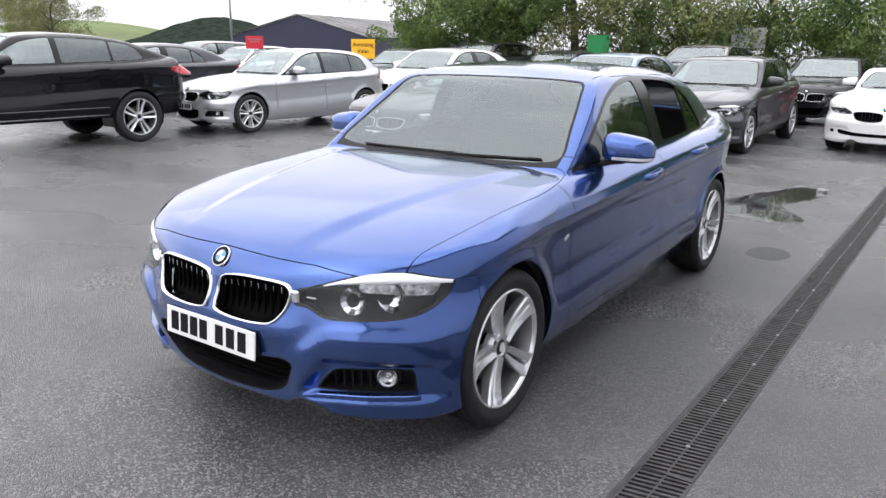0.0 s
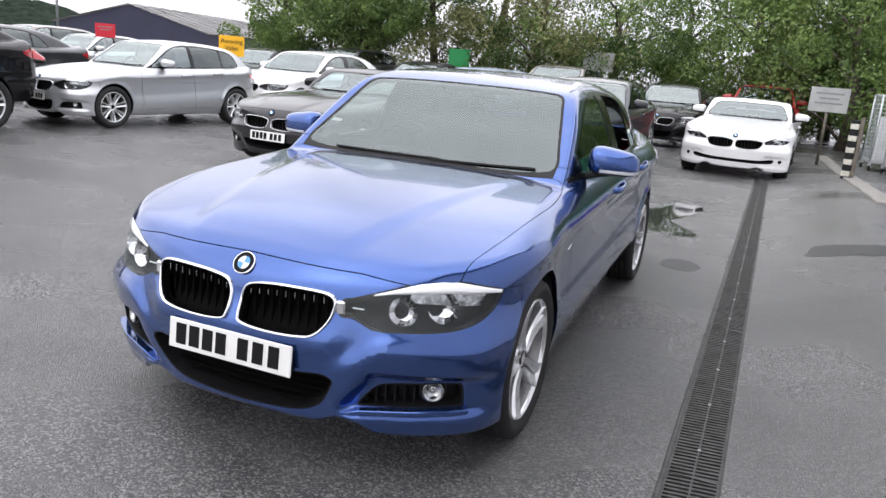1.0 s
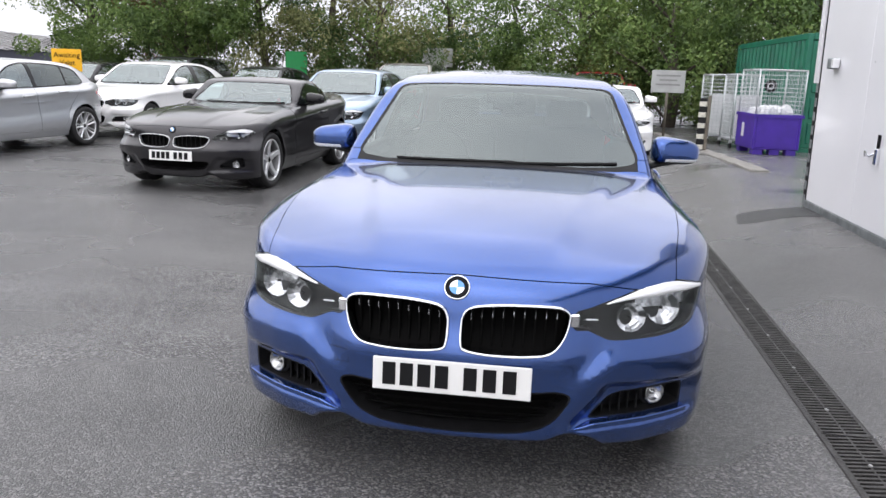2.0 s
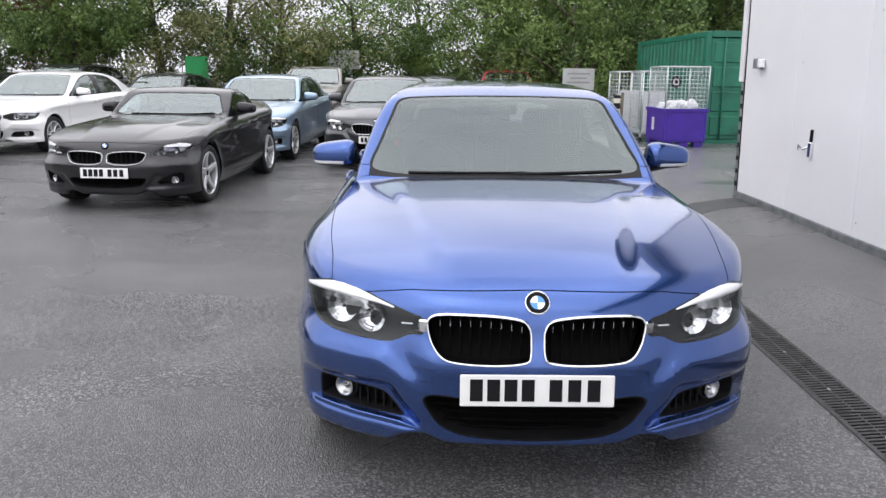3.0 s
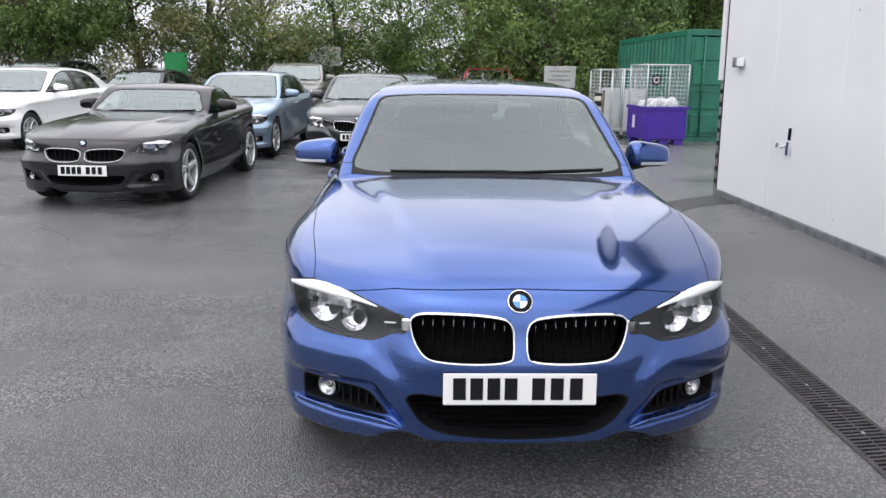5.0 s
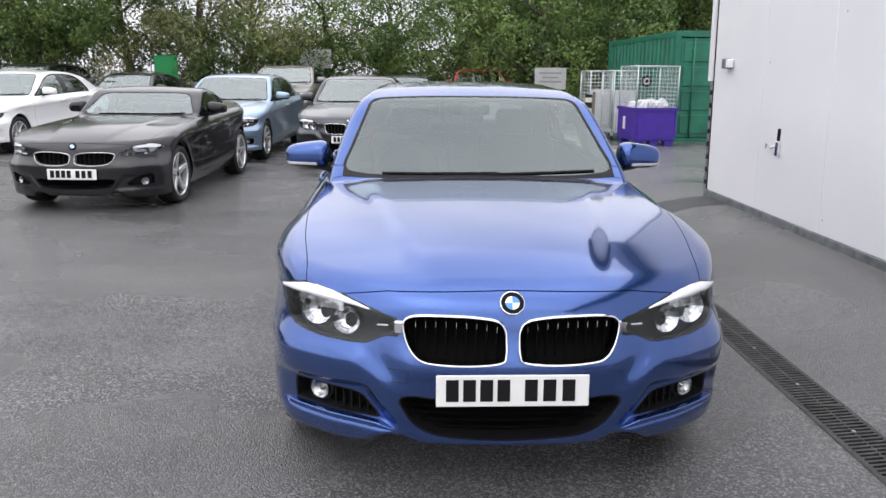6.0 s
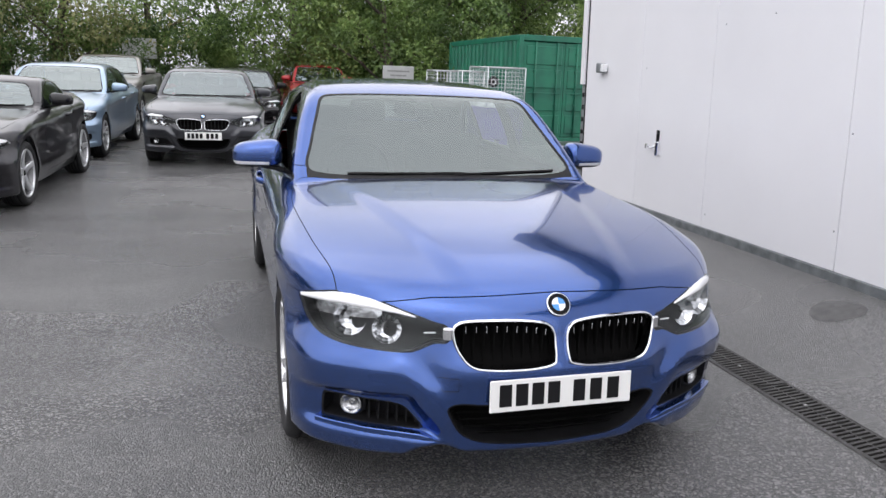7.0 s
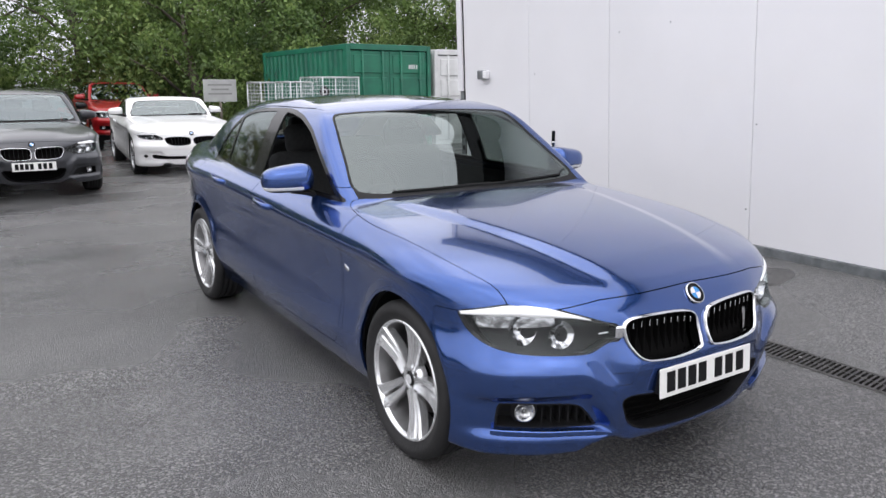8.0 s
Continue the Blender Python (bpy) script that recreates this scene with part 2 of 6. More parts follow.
    def mesh(self, name, F, inset=0.0, rim=0.012):
        """A mesh of the faces F, moved in by inset, its free edges turned in by rim."""
        used, inv = np.unique(F[F >= 0], return_inverse=True)
        G = np.full(F.shape, -1)
        G[F >= 0] = inv
        V, N = self.V[used] - inset * self.N[used], self.N[used]
        polys = [[int(v) for v in r if v >= 0] for r in G]
        verts, norms = [V], [N]
        if rim:
            nx = np.where(np.roll(G, -1, 1) >= 0, np.roll(G, -1, 1), G[:, :1])
            ok = G >= 0
            E = np.stack([G[ok], nx[ok]], 1)
            key = np.sort(E, 1)
            code = key[:, 0].astype(np.int64) * len(V) + key[:, 1]
            _, at_, cn_ = np.unique(code, return_index=True, return_counts=True)
            free = E[at_[cn_ == 1]]
            a, b = free[:, 0], free[:, 1]
            lat = np.cross(V[b] - V[a], N[a])
            lat /= np.maximum(np.linalg.norm(lat, axis=1), 1e-9)[:, None]
            base = len(V)
            k = len(a)
            verts += [V[a], V[b], V[b] - rim * N[b], V[a] - rim * N[a]]
            norms += [lat] * 4
            polys += [[base + k + s, base + s, base + 3 * k + s, base + 2 * k + s] for s in range(k)]
        me = bpy.data.meshes.new(name)
        me.from_pydata(np.concatenate(verts).tolist(), [], polys)
        me.polygons.foreach_set("use_smooth", [True] * len(me.polygons))
        me.normals_split_custom_set_from_vertices(np.concatenate(norms).tolist())
        return me


def outline(pts, n=6, sharp=False):
    """A closed smooth line through points of a plane."""
    p = np.array(pts, float)
    if sharp:
        return p
    a, b, c, d = np.roll(p, 1, 0), p, np.roll(p, -1, 0), np.roll(p, -2, 0)
    out = []
    for t in np.arange(n) / n:
        out.append(0.5 * (2 * b + (c - a) * t + (2 * a - 5 * b + 4 * c - d) * t * t + (3 * b - a - 3 * c + d) * t ** 3))
    return np.stack(out, 1).reshape(-1, 2)


def inside(line, u, v, grow=0.0):
    """Signed distance to a closed line, positive inside."""
    res = np.full(len(u), -1.0)
    lo, hi = line.min(0) - 0.06, line.max(0) + 0.06
    near = (u > lo[0]) & (u < hi[0]) & (v > lo[1]) & (v < hi[1])
    if not near.any():
        return res
    P = np.stack([u[near], v[near]], 1)
    best, odd = np.full(len(P), 9.0), np.zeros(len(P), bool)
    for a, b in zip(line, np.roll(line, -1, 0)):
        e = b - a
        t = np.clip(((P - a) @ e) / max(e @ e, 1e-12), 0, 1)
        best = np.minimum(best, np.linalg.norm(P - a - t[:, None] * e, axis=1))
        if a[1] != b[1]:
            odd ^= ((a[1] > P[:, 1]) != (b[1] > P[:, 1])) & (P[:, 0] < (b[0] - a[0]) * (P[:, 1] - a[1]) / (b[1] - a[1]) + a[0])
    res[near] = np.where(odd, best, -best) + grow
    return res


def link_mesh(name, me, material, parent=None, label="", m=None):
    ob = new(name, me)
    if material:
        me.materials.clear()
        me.materials.append(material)
    if parent is not None:
        ob.parent = parent
    if label:
        ob["label"] = label
    if m is not None:
        ob.matrix_basis = m
    return ob


def part(name, bm, material, parent=None, label="", smooth=False, m=None):
    """Links a bmesh as one mesh object under a thing or a part."""
    me = bpy.data.meshes.new(name)
    bmesh.ops.recalc_face_normals(bm, faces=bm.faces)
    bm.to_mesh(me)
    bm.free()
    if smooth:
        me.polygons.foreach_set("use_smooth", [True] * len(me.polygons))
    return link_mesh(name, me, material, parent, label, m)


def box_bm(size, at=(0, 0, 0), bevel=0.0, rot=None, segs=1, bm=None):
    own = bmesh.new()
    bmesh.ops.create_cube(own, size=1)
    bmesh.ops.scale(own, vec=size, verts=own.verts)
    if bevel:
        bmesh.ops.bevel(own, geom=own.edges[:], offset=bevel, segments=segs, affect="EDGES", profile=0.5)
    if rot:
        bmesh.ops.transform(own, matrix=pose(0, 0, 0, *rot), verts=own.verts)
    bmesh.ops.translate(own, vec=at, verts=own.verts)
    if bm is None:
        return own
    tmp = bpy.data.meshes.new("tmp")
    own.to_mesh(tmp)
    own.free()
    bm.from_mesh(tmp)
    bpy.data.meshes.remove(tmp)
    return bm


def lathe(profile, n=48, axis="x", bm=None):
    """Turn (offset along axis, radius) pairs round the axis."""
    bm = bm or bmesh.new()
    rings = []
    for o, r in profile:
        ring = []
        for i in range(n):
            a = 2 * math.pi * i / n
            c, s = r * math.cos(a), r * math.sin(a)
            ring.append(bm.verts.new((o, c, s) if axis == "x" else (c, o, s) if axis == "y" else (c, s, o)))
        rings.append(ring)
    for p, q in zip(rings, rings[1:]):
        for i in range(n):
            bm.faces.new((p[i], p[(i + 1) % n], q[(i + 1) % n], q[i]))
    return bm


def sweep(path, profile, closed=False, up=(0, 0, 1), taper=None, bm=None):
    """Carry a closed profile (side, up) along a path of points."""
    bm = bm or bmesh.new()
    P = [Vector(p) for p in path]
    up, rings, n = Vector(up), [], len(path)
    for i, p in enumerate(P):
        a, b = P[(i - 1) % n] if closed or i else P[0], P[(i + 1) % n] if closed or i < n - 1 else P[-1]
        t = (b - a).normalized()
        s = t.cross(up).normalized()
        w = s.cross(t)
        k = taper[i] if taper is not None else 1.0
        rings.append([bm.verts.new(p + s * (u * k) + w * (v * k)) for u, v in profile])
    m_ = len(profile)
    for i in range(n if closed else n - 1):
        p, q = rings[i], rings[(i + 1) % n]
        for j in range(m_):
            bm.faces.new((p[j], p[(j + 1) % m_], q[(j + 1) % m_], q[j]))
    if not closed:
        bm.faces.new(rings[0])
        bm.faces.new(rings[-1])
    return bm


def round_profile(r, n=8, sx=1.0, sy=1.0):
    return [(r * sx * math.cos(2 * math.pi * i / n), r * sy * math.sin(2 * math.pi * i / n)) for i in range(n)]


def empty(name, label, category, m=None, group="", kind=""):
    ob = tagged(new(name), label, category, group, kind)
    if m is not None:
        ob.matrix_basis = m
    return ob


def bisect(f, lo, hi, n=17):
    """Root of f between lo (outside) and hi (inside), number by number."""
    for _ in range(n):
        mid = (lo + hi) / 2
        ins = f(mid) > 0
        hi = np.where(ins, mid, hi)
        lo = np.where(ins, lo, mid)
    return hi


# ---- cars ----
def sedan_shape(**over):
    """The numbers of a car body; y runs back from the front axle, x to the car's left, z up."""
    s = dict(
        wb=2.81, tail=3.84, nose=0.0, wide=0.905, lift=0.0,
        W=curve((-0.8, 0.865), (-0.45, 0.900), (0, 0.906), (0.4, 0.886), (1.4, 0.886), (2.3, 0.892), (2.81, 0.906), (3.0, 0.886), (3.2, 0.85), (3.4, 0.80), (3.6, 0.745), (3.84, 0.67)),
        zc=curve((-0.4, 0.72), (0, 0.785), (0.5, 0.805), (1.4, 0.845), (2.3, 0.893), (3.0, 0.915), (3.8, 0.90)),
        S=curve((-0.66, -0.085), (-0.56, -0.036), (-0.50, -0.018), (-0.43, -0.010), (-0.36, -0.014), (-0.27, -0.023), (-0.14, -0.021), (-0.05, -0.013), (0, 0), (0.03, -0.008), (0.08, -0.038), (0.14, -0.08), (0.25, -0.16)),
        H=curve((-0.9, 0.60), (-0.78, 0.70), (-0.70, 0.758), (-0.5, 0.832), (-0.2, 0.893), (0.2, 0.936), (0.6, 0.960), (0.8, 0.968), (2, 1.0), (3.3, 1.06), (3.6, 1.08), (3.78, 1.075), (3.95, 1.0)),
        C=curve((-0.8, 0.10), (-0.47, 0.115), (0, 0.072), (0.4, 0.048), (0.7, 0.034), (1.0, 0.03), (3.3, 0.06), (3.8, 0.08)),
        Fz=curve((0.10, -0.69), (0.2, -0.728), (0.28, -0.745), (0.36, -0.768), (0.46, -0.782), (0.500, -0.788), (0.530, -0.784), (0.57, -0.767), (0.61, -0.750), (0.66, -0.740), (0.74, -0.728), (0.9, -0.68)),
        Fo=curve((0.10, -0.69), (0.2, -0.722), (0.27, -0.745), (0.34, -0.760), (0.42, -0.772), (0.48, -0.784), (0.512, -0.787), (0.535, -0.780), (0.575, -0.757), (0.61, -0.744), (0.66, -0.735), (0.74, -0.722), (0.9, -0.68)),
        recess=0.036, dip=0.10, nose_round=0.085, ring=CHROME,
        Fx=curve((0, 0), (0.2, 0.008), (0.375, 0.035), (0.51, 0.075), (0.64, 0.14), (0.714, 0.205), (0.77, 0.265), (0.83, 0.36), (0.88, 0.48), (0.95, 0.74)),
        Fl=curve((0, 0), (0.2, 0.008), (0.375, 0.035), (0.51, 0.072), (0.64, 0.13), (0.714, 0.18), (0.77, 0.222), (0.83, 0.285), (0.88, 0.37), (0.92, 0.48), (0.97, 0.70)),
        Rz=curve((0.15, -0.14), (0.3, -0.06), (0.5, -0.01), (0.62, 0), (0.85, -0.04), (1.08, -0.08)),
        Rx=curve((0, 0), (0.4, 0.02), (0.6, 0.06), (0.75, 0.16), (0.83, 0.29), (0.92, 0.55)),
        B=curve((0, 0.200), (0.3, 0.204), (0.40, 0.238), (0.46, 0.226), (0.52, 0.186), (0.65, 0.18), (0.9, 0.19)),
        G=curve((0.2, 0.63), (0.72, 0.982), (1.0, 1.180), (1.27, 1.354), (1.5, 1.410), (1.85, 1.437), (2.3, 1.422), (2.7, 1.364), (3.0, 1.266), (3.35, 1.095), (3.7, 0.90)),
        gw=curve((0.4, 0.72), (0.8, 0.775), (1.3, 0.805), (1.9, 0.81), (2.6, 0.775), (3.3, 0.68)),
        gz=curve((0.90, 0.02), (0.97, 0), (1.1, -0.048), (1.25, -0.114), (1.33, -0.162), (1.44, -0.28)),
        crown=0.10,
        dlo=[(0.70, 0.960), (0.80, 1.008), (1.0, 1.130), (1.2, 1.250), (1.32, 1.300), (1.48, 1.342), (1.72, 1.366), (2.1, 1.358), (2.35, 1.325), (2.55, 1.24), (2.68, 1.13), (2.755, 1.035), (2.72, 1.003), (2.3, 0.997), (1.6, 0.977), (1.0, 0.963)],
        panes=((0.5, 1.70), (1.86, 2.40), (2.43, 2.9)),
        screen=[(0, 0.70), (0.35, 0.692), (0.60, 0.70), (0.70, 0.745), (0.666, 0.90), (0.612, 1.10), (0.568, 1.225), (0.462, 1.262), (0.2, 1.283)],
        back=[(0, 2.93), (0.42, 2.93), (0.54, 3.0), (0.58, 3.25), (0.5, 3.32), (0, 3.34)],
        hood=[(0, -0.86), (0.43, -0.84), (0.66, -0.76), (0.715, -0.60), (0.735, -0.40), (0.775, -0.15), (0.80, 0.15), (0.80, 0.40), (0.772, 0.61), (0.722, 0.686), (0.5, 0.682), (0, 0.680)],
        lamp=[(0.842, 0.708), (0.836, 0.712), (0.785, 0.733), (0.735, 0.747), (0.68, 0.752), (0.62, 0.745), (0.53, 0.716), (0.43, 0.682), (0.387, 0.667), (0.384, 0.614), (0.43, 0.609), (0.475, 0.588), (0.515, 0.577), (0.64, 0.578), (0.73, 0.583), (0.792, 0.603), (0.824, 0.645), (0.838, 0.697)],
        kidney=[(0.370, 0.640), (0.362, 0.672), (0.315, 0.686), (0.185, 0.687), (0.09, 0.680), (0.043, 0.668), (0.025, 0.640), (0.022, 0.605), (0.024, 0.563), (0.040, 0.541), (0.127, 0.531), (0.25, 0.533), (0.316, 0.545), (0.354, 0.587)],
        mouth=[(0, 0.404), (0.25, 0.404), (0.345, 0.409), (0.388, 0.390), (0.372, 0.345), (0.330, 0.281), (0.26, 0.247), (0.15, 0.233), (0, 0.228)],
        side_mouth=[(0.774, 0.386), (0.764, 0.394), (0.643, 0.394), (0.535, 0.385), (0.492, 0.352), (0.452, 0.300), (0.458, 0.293), (0.60, 0.293), (0.766, 0.298), (0.776, 0.306)],
        mirror=(0.918, 1.03, 1.045), plate_z=0.445, wheel=0.328, fog=(0.685, 0.352), top_h=1.46, ridge=0.012,
    )
    s.update(over)
    return s


def stations(s):
    """Where the stations of the plain saloon lie along this car."""
    return [-2, 0, s["dash"], s["wb"], s["tail"], s["tail"] + 2], [-2, 0, 0.72, 2.81, 3.84, 5.84]


def body_function(s):
    w, nose, tail, lift = s["wide"] / 0.905, s["nose"], s["tail"], s["lift"]
    act, ref = stations(s)

    def f(x, y, z):
        ax = np.sqrt(x * x + 1e-5)
        yr = y
        y = np.interp(yr, act, ref) + 0 * yr
        z = z - lift
        u = ax / w
        side = w * s["W"](y) + s["S"](z - s["zc"](y)) - ax
        for c in (0.0, s["wb"]):
            r = np.sqrt((yr - c) ** 2 + (z + lift - s["wheel"]) ** 2)
            side = side + 0.010 * bump_at(r, 0.375, 0.035) * step(0.30, 0.5, z)
        ridge = 0.30 + 0.21 * np.clip(y + 0.7, 0, 1.5)
        top = s["H"](y) - s["C"](y) * u ** 2.4 + s["ridge"] * step(0.05, -0.05, u - ridge) * step(-0.72, -0.45, y) * step(0.75, 0.5, y) - z
        # a recess round each outer intake; its inner edge runs down beside the mouth
        xv = 0.385 + 0.10 * step(0.26, 0.44, z)
        rec = s["recess"] * step(-0.01, 0.045, u - xv) * step(0.445, 0.405, z + 0.04 * (u - 0.5)) * step(0.245, 0.295, z) * step(0.90, 0.80, u)
        blunt = step(0.66, 0.50, z)
        wing = step(0.33, 0.49, u)
        dip = s["dip"] * step(0.57, 0.36, u) * step(0.62, 0.48, z)
        front = (yr - nose - s["Fz"](z) * (1 - wing) - s["Fo"](z + dip) * wing - s["Fx"](u) * (1 - blunt) - s["Fl"](u) * blunt - rec) * 0.9
        rear = tail + s["Rz"](z) - s["Rx"](u) - yr
        low = s["B"](u) * step(-0.3, -0.5, y) + 0.19 * step(-0.5, -0.3, y)
        body = smin(smin(side, top, 0.075), smin(front, rear, 0.01), s["nose_round"])
        body = smin(body, z - low, 0.02)
        gs = (s["gw"](y) * w + s["gz"](z) - ax) * 0.95
        gt = (s["G"](y) - (s["crown"] * step(1.1, 1.75, y) - 0.02) * ax * ax - z) * 0.85
        return smax(body, smin(smin(gs, gt, 0.03 + 0.045 * step(1.2, 1.8, y)), z - 0.75, 0.02), 0.012)
    return f


def mirrored(pts):
    h = [p for p in pts]
    return h + [(-a, b) for a, b in reversed(h) if a > 1e-6]


def wheel_meshes(style, R=0.328, rim_r=0.238):
    """Meshes of a wheel whose axis is x and whose face is +x."""
    out = {}
    w = 0.112
    prof = [(-0.09, rim_r + 0.004), (-w, rim_r + 0.03), (-w - 0.004, R - 0.035), (-w + 0.008, R - 0.010), (-0.080, R)]
    for g in (-0.055, -0.018, 0.018, 0.055):
        prof += [(g - 0.006, R), (g - 0.004, R - 0.007), (g + 0.004, R - 0.007), (g + 0.006, R)]
    prof += [(0.080, R), (w - 0.008, R - 0.010), (w + 0.004, R - 0.035), (w, rim_r + 0.03), (w - 0.006, rim_r + 0.018), (w - 0.012, rim_r + 0.006), (0.092, rim_r - 0.004)]
    out["tyre"] = lathe(prof, 56)
    rb = lathe([(0.090, rim_r - 0.012), (0.05, rim_r - 0.022), (-0.03, rim_r - 0.035), (-0.10, rim_r - 0.02)], 56)
    out["lip"] = lathe([(0.094, rim_r + 0.003), (0.103, rim_r), (0.102, rim_r - 0.007), (0.094, rim_r - 0.011), (0.086, rim_r - 0.014)], 56)
    hub = lathe([(0.030, 0.080), (0.056, 0.074), (0.070, 0.062), (0.072, 0.036), (0.064, 0.030)], 32)
    n_pairs, spread0, spread1, wid0, wid1 = style
    spokes = []
    for i in range(n_pairs):
        for sgn in ((-1, 1) if spread1 else (0,)):
            bm = bmesh.new()
            a = 2 * math.pi * (i + 0.25) / n_pairs
            path, wd = [], []
            for q in np.linspace(0, 1, 7):
                r = 0.045 + (rim_r - 0.008 - 0.045) * q
                o = sgn * (spread0 + (spread1 - spread0) * q)
                path.append((0.066 + 0.024 * q - 0.012 * math.sin(math.pi * q), r * math.cos(a) - o * math.sin(a), r * math.sin(a) + o * math.cos(a)))
                wd.append(wid0 + (wid1 - wid0) * q + 0.012 * max(0, q - 0.85) * 6)
            rings = []
            for j, p in enumerate(path):
                t = Vector(path[min(j + 1, 6)]) - Vector(path[max(j - 1, 0)])
                t.normalize()
                sd = t.cross(Vector((1, 0, 0))).normalized()
                h = wd[j] / 2
                rings.append([bm.verts.new(Vector(p) + sd * u + Vector((v, 0, 0))) for u, v in ((-h, -0.030), (-h, 0.004 * sgn), (-h * 0.80, 0.009 + 0.005 * sgn), (h * 0.80, 0.009 - 0.005 * sgn), (h, -0.004 * sgn), (h, -0.030))])
            for p, q in zip(rings, rings[1:]):
                for j in range(6):
                    bm.faces.new((p[j], p[(j + 1) % 6], q[(j + 1) % 6], q[j]))
            spokes.append(bm)
    return out["tyre"], rb, hub, spokes, out["lip"]


WHEELS = {}


def to_mesh(bm, name, smooth=True):
    bmesh.ops.recalc_face_normals(bm, faces=bm.faces)
    me = bpy.data.meshes.new(name)
    bm.to_mesh(me)
    bm.free()
    if smooth:
        me.polygons.foreach_set("use_smooth", [True] * len(me.polygons))
    return me


def add_wheel(car, at, side, style, R=0.328, rim_r=0.238, spin=0.0, full=True, finish=None):
    key = (style, R, rim_r)
    finish = finish or ALLOY
    if key not in WHEELS:
        ty, rb, hub, sp, lip = wheel_meshes(style, R, rim_r)
        disc = lathe([(0.0, 0.05), (0.0, 0.155), (-0.02, 0.155), (-0.02, 0.05)], 40)
        # added disc; its near-black colour stands in for shade behind the spokes
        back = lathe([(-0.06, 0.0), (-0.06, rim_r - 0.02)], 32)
        cap = lathe([(0.058, 0.031), (0.070, 0.030), (0.073, 0.026), (0.074, 0.0)], 24)
        quarter = bmesh.new()
        quarter.faces.new([quarter.verts.new((0, 0, 0))] + [quarter.verts.new((0, 0.021 * math.cos(math.pi / 2 * j / 6), 0.021 * math.sin(math.pi / 2 * j / 6))) for j in range(7)])
        bolt = lathe([(0.060, 0.010), (0.071, 0.010), (0.071, 0.0)], 8)
        WHEELS[key] = dict(tyre=to_mesh(ty, "tyre"), rim=to_mesh(rb, "rim"), lip=to_mesh(lip, "rim_lip"), hub=to_mesh(hub, "hub"), disc=to_mesh(disc, "brake_disc"), back=to_mesh(back, "wheel_shade_disc"),
                           cap=to_mesh(cap, "hub_cap"), bolt=to_mesh(bolt, "wheel_bolt"), quarter=to_mesh(quarter, "cap_quarter", False), spokes=[to_mesh(b, "spoke", False) for b in sp])
    d = WHEELS[key]
    wh = new("wheel")
    wh.parent = car
    wh.matrix_basis = pose(*at, spin, 0, 0 if side > 0 else 180)
    link_mesh("tyre", d["tyre"], RUBBER, wh, "wet black tyre")
    link_mesh("rim", d["rim"], BARREL, wh, "inner rim barrel with shade put into its colour")
    link_mesh("rim_lip", d["lip"], finish, wh)
    link_mesh("hub", d["hub"], finish, wh)
    cap = link_mesh("hub_cap", d["cap"], GLOSSBLACK, wh)
    if full:
        for i in range(4):
            link_mesh("cap_quarter", d["quarter"], BADGEWHITE if i % 2 else BADGEBLUE, wh, m=pose(0.0755, 0, 0, 90 * i, 0, 0)).active_material = BADGEWHITE if i % 2 else BADGEBLUE
    link_mesh("brake_disc", d["disc"], BRAKE, wh)
    link_mesh("wheel_shade", d["back"], VOID, wh)
    if full:
        for i in range(5):
            a = 2 * math.pi * (i + 0.75) / 5
            link_mesh("wheel_bolt", d["bolt"], BRAKE, wh, m=pose(0, 0.056 * math.cos(a), 0.056 * math.sin(a)))
    for sp in d["spokes"]:
        link_mesh("spoke", sp, finish, wh)
    return wh


def add_plate(car, y, z, lean=0.0, yellow=False):
    pl = part("number_plate", box_bm((0.52, 0.008, 0.111), bevel=0.003), PLATE, car, "white plate with plain dark bars", m=pose(0, y, z, lean, 0, 0))
    for x in (-0.205, -0.147, -0.089, -0.031, 0.062, 0.125, 0.190):
        part("plate_bar", box_bm((0.043, 0.003, 0.076), (x, -0.005, 0.002)), INK, pl)
    return pl


def add_seat(car, x, y, z, w=0.52):
    st = new("seat")
    st.parent = car
    st.matrix_basis = pose(x, y, z)
    part("cushion", box_bm((w, 0.52, 0.18), (0, 0, 0.09), 0.05, segs=3), SEAT, st, smooth=True)
    part("backrest", box_bm((w, 0.17, 0.62), (0, 0.33, 0.42), 0.06, (-14, 0, 0), 3), SEAT, st, smooth=True)
    part("headrest", box_bm((0.27, 0.11, 0.18), (0, 0.43, 0.80), 0.045, (-8, 0, 0), 3), SEAT, st, smooth=True)


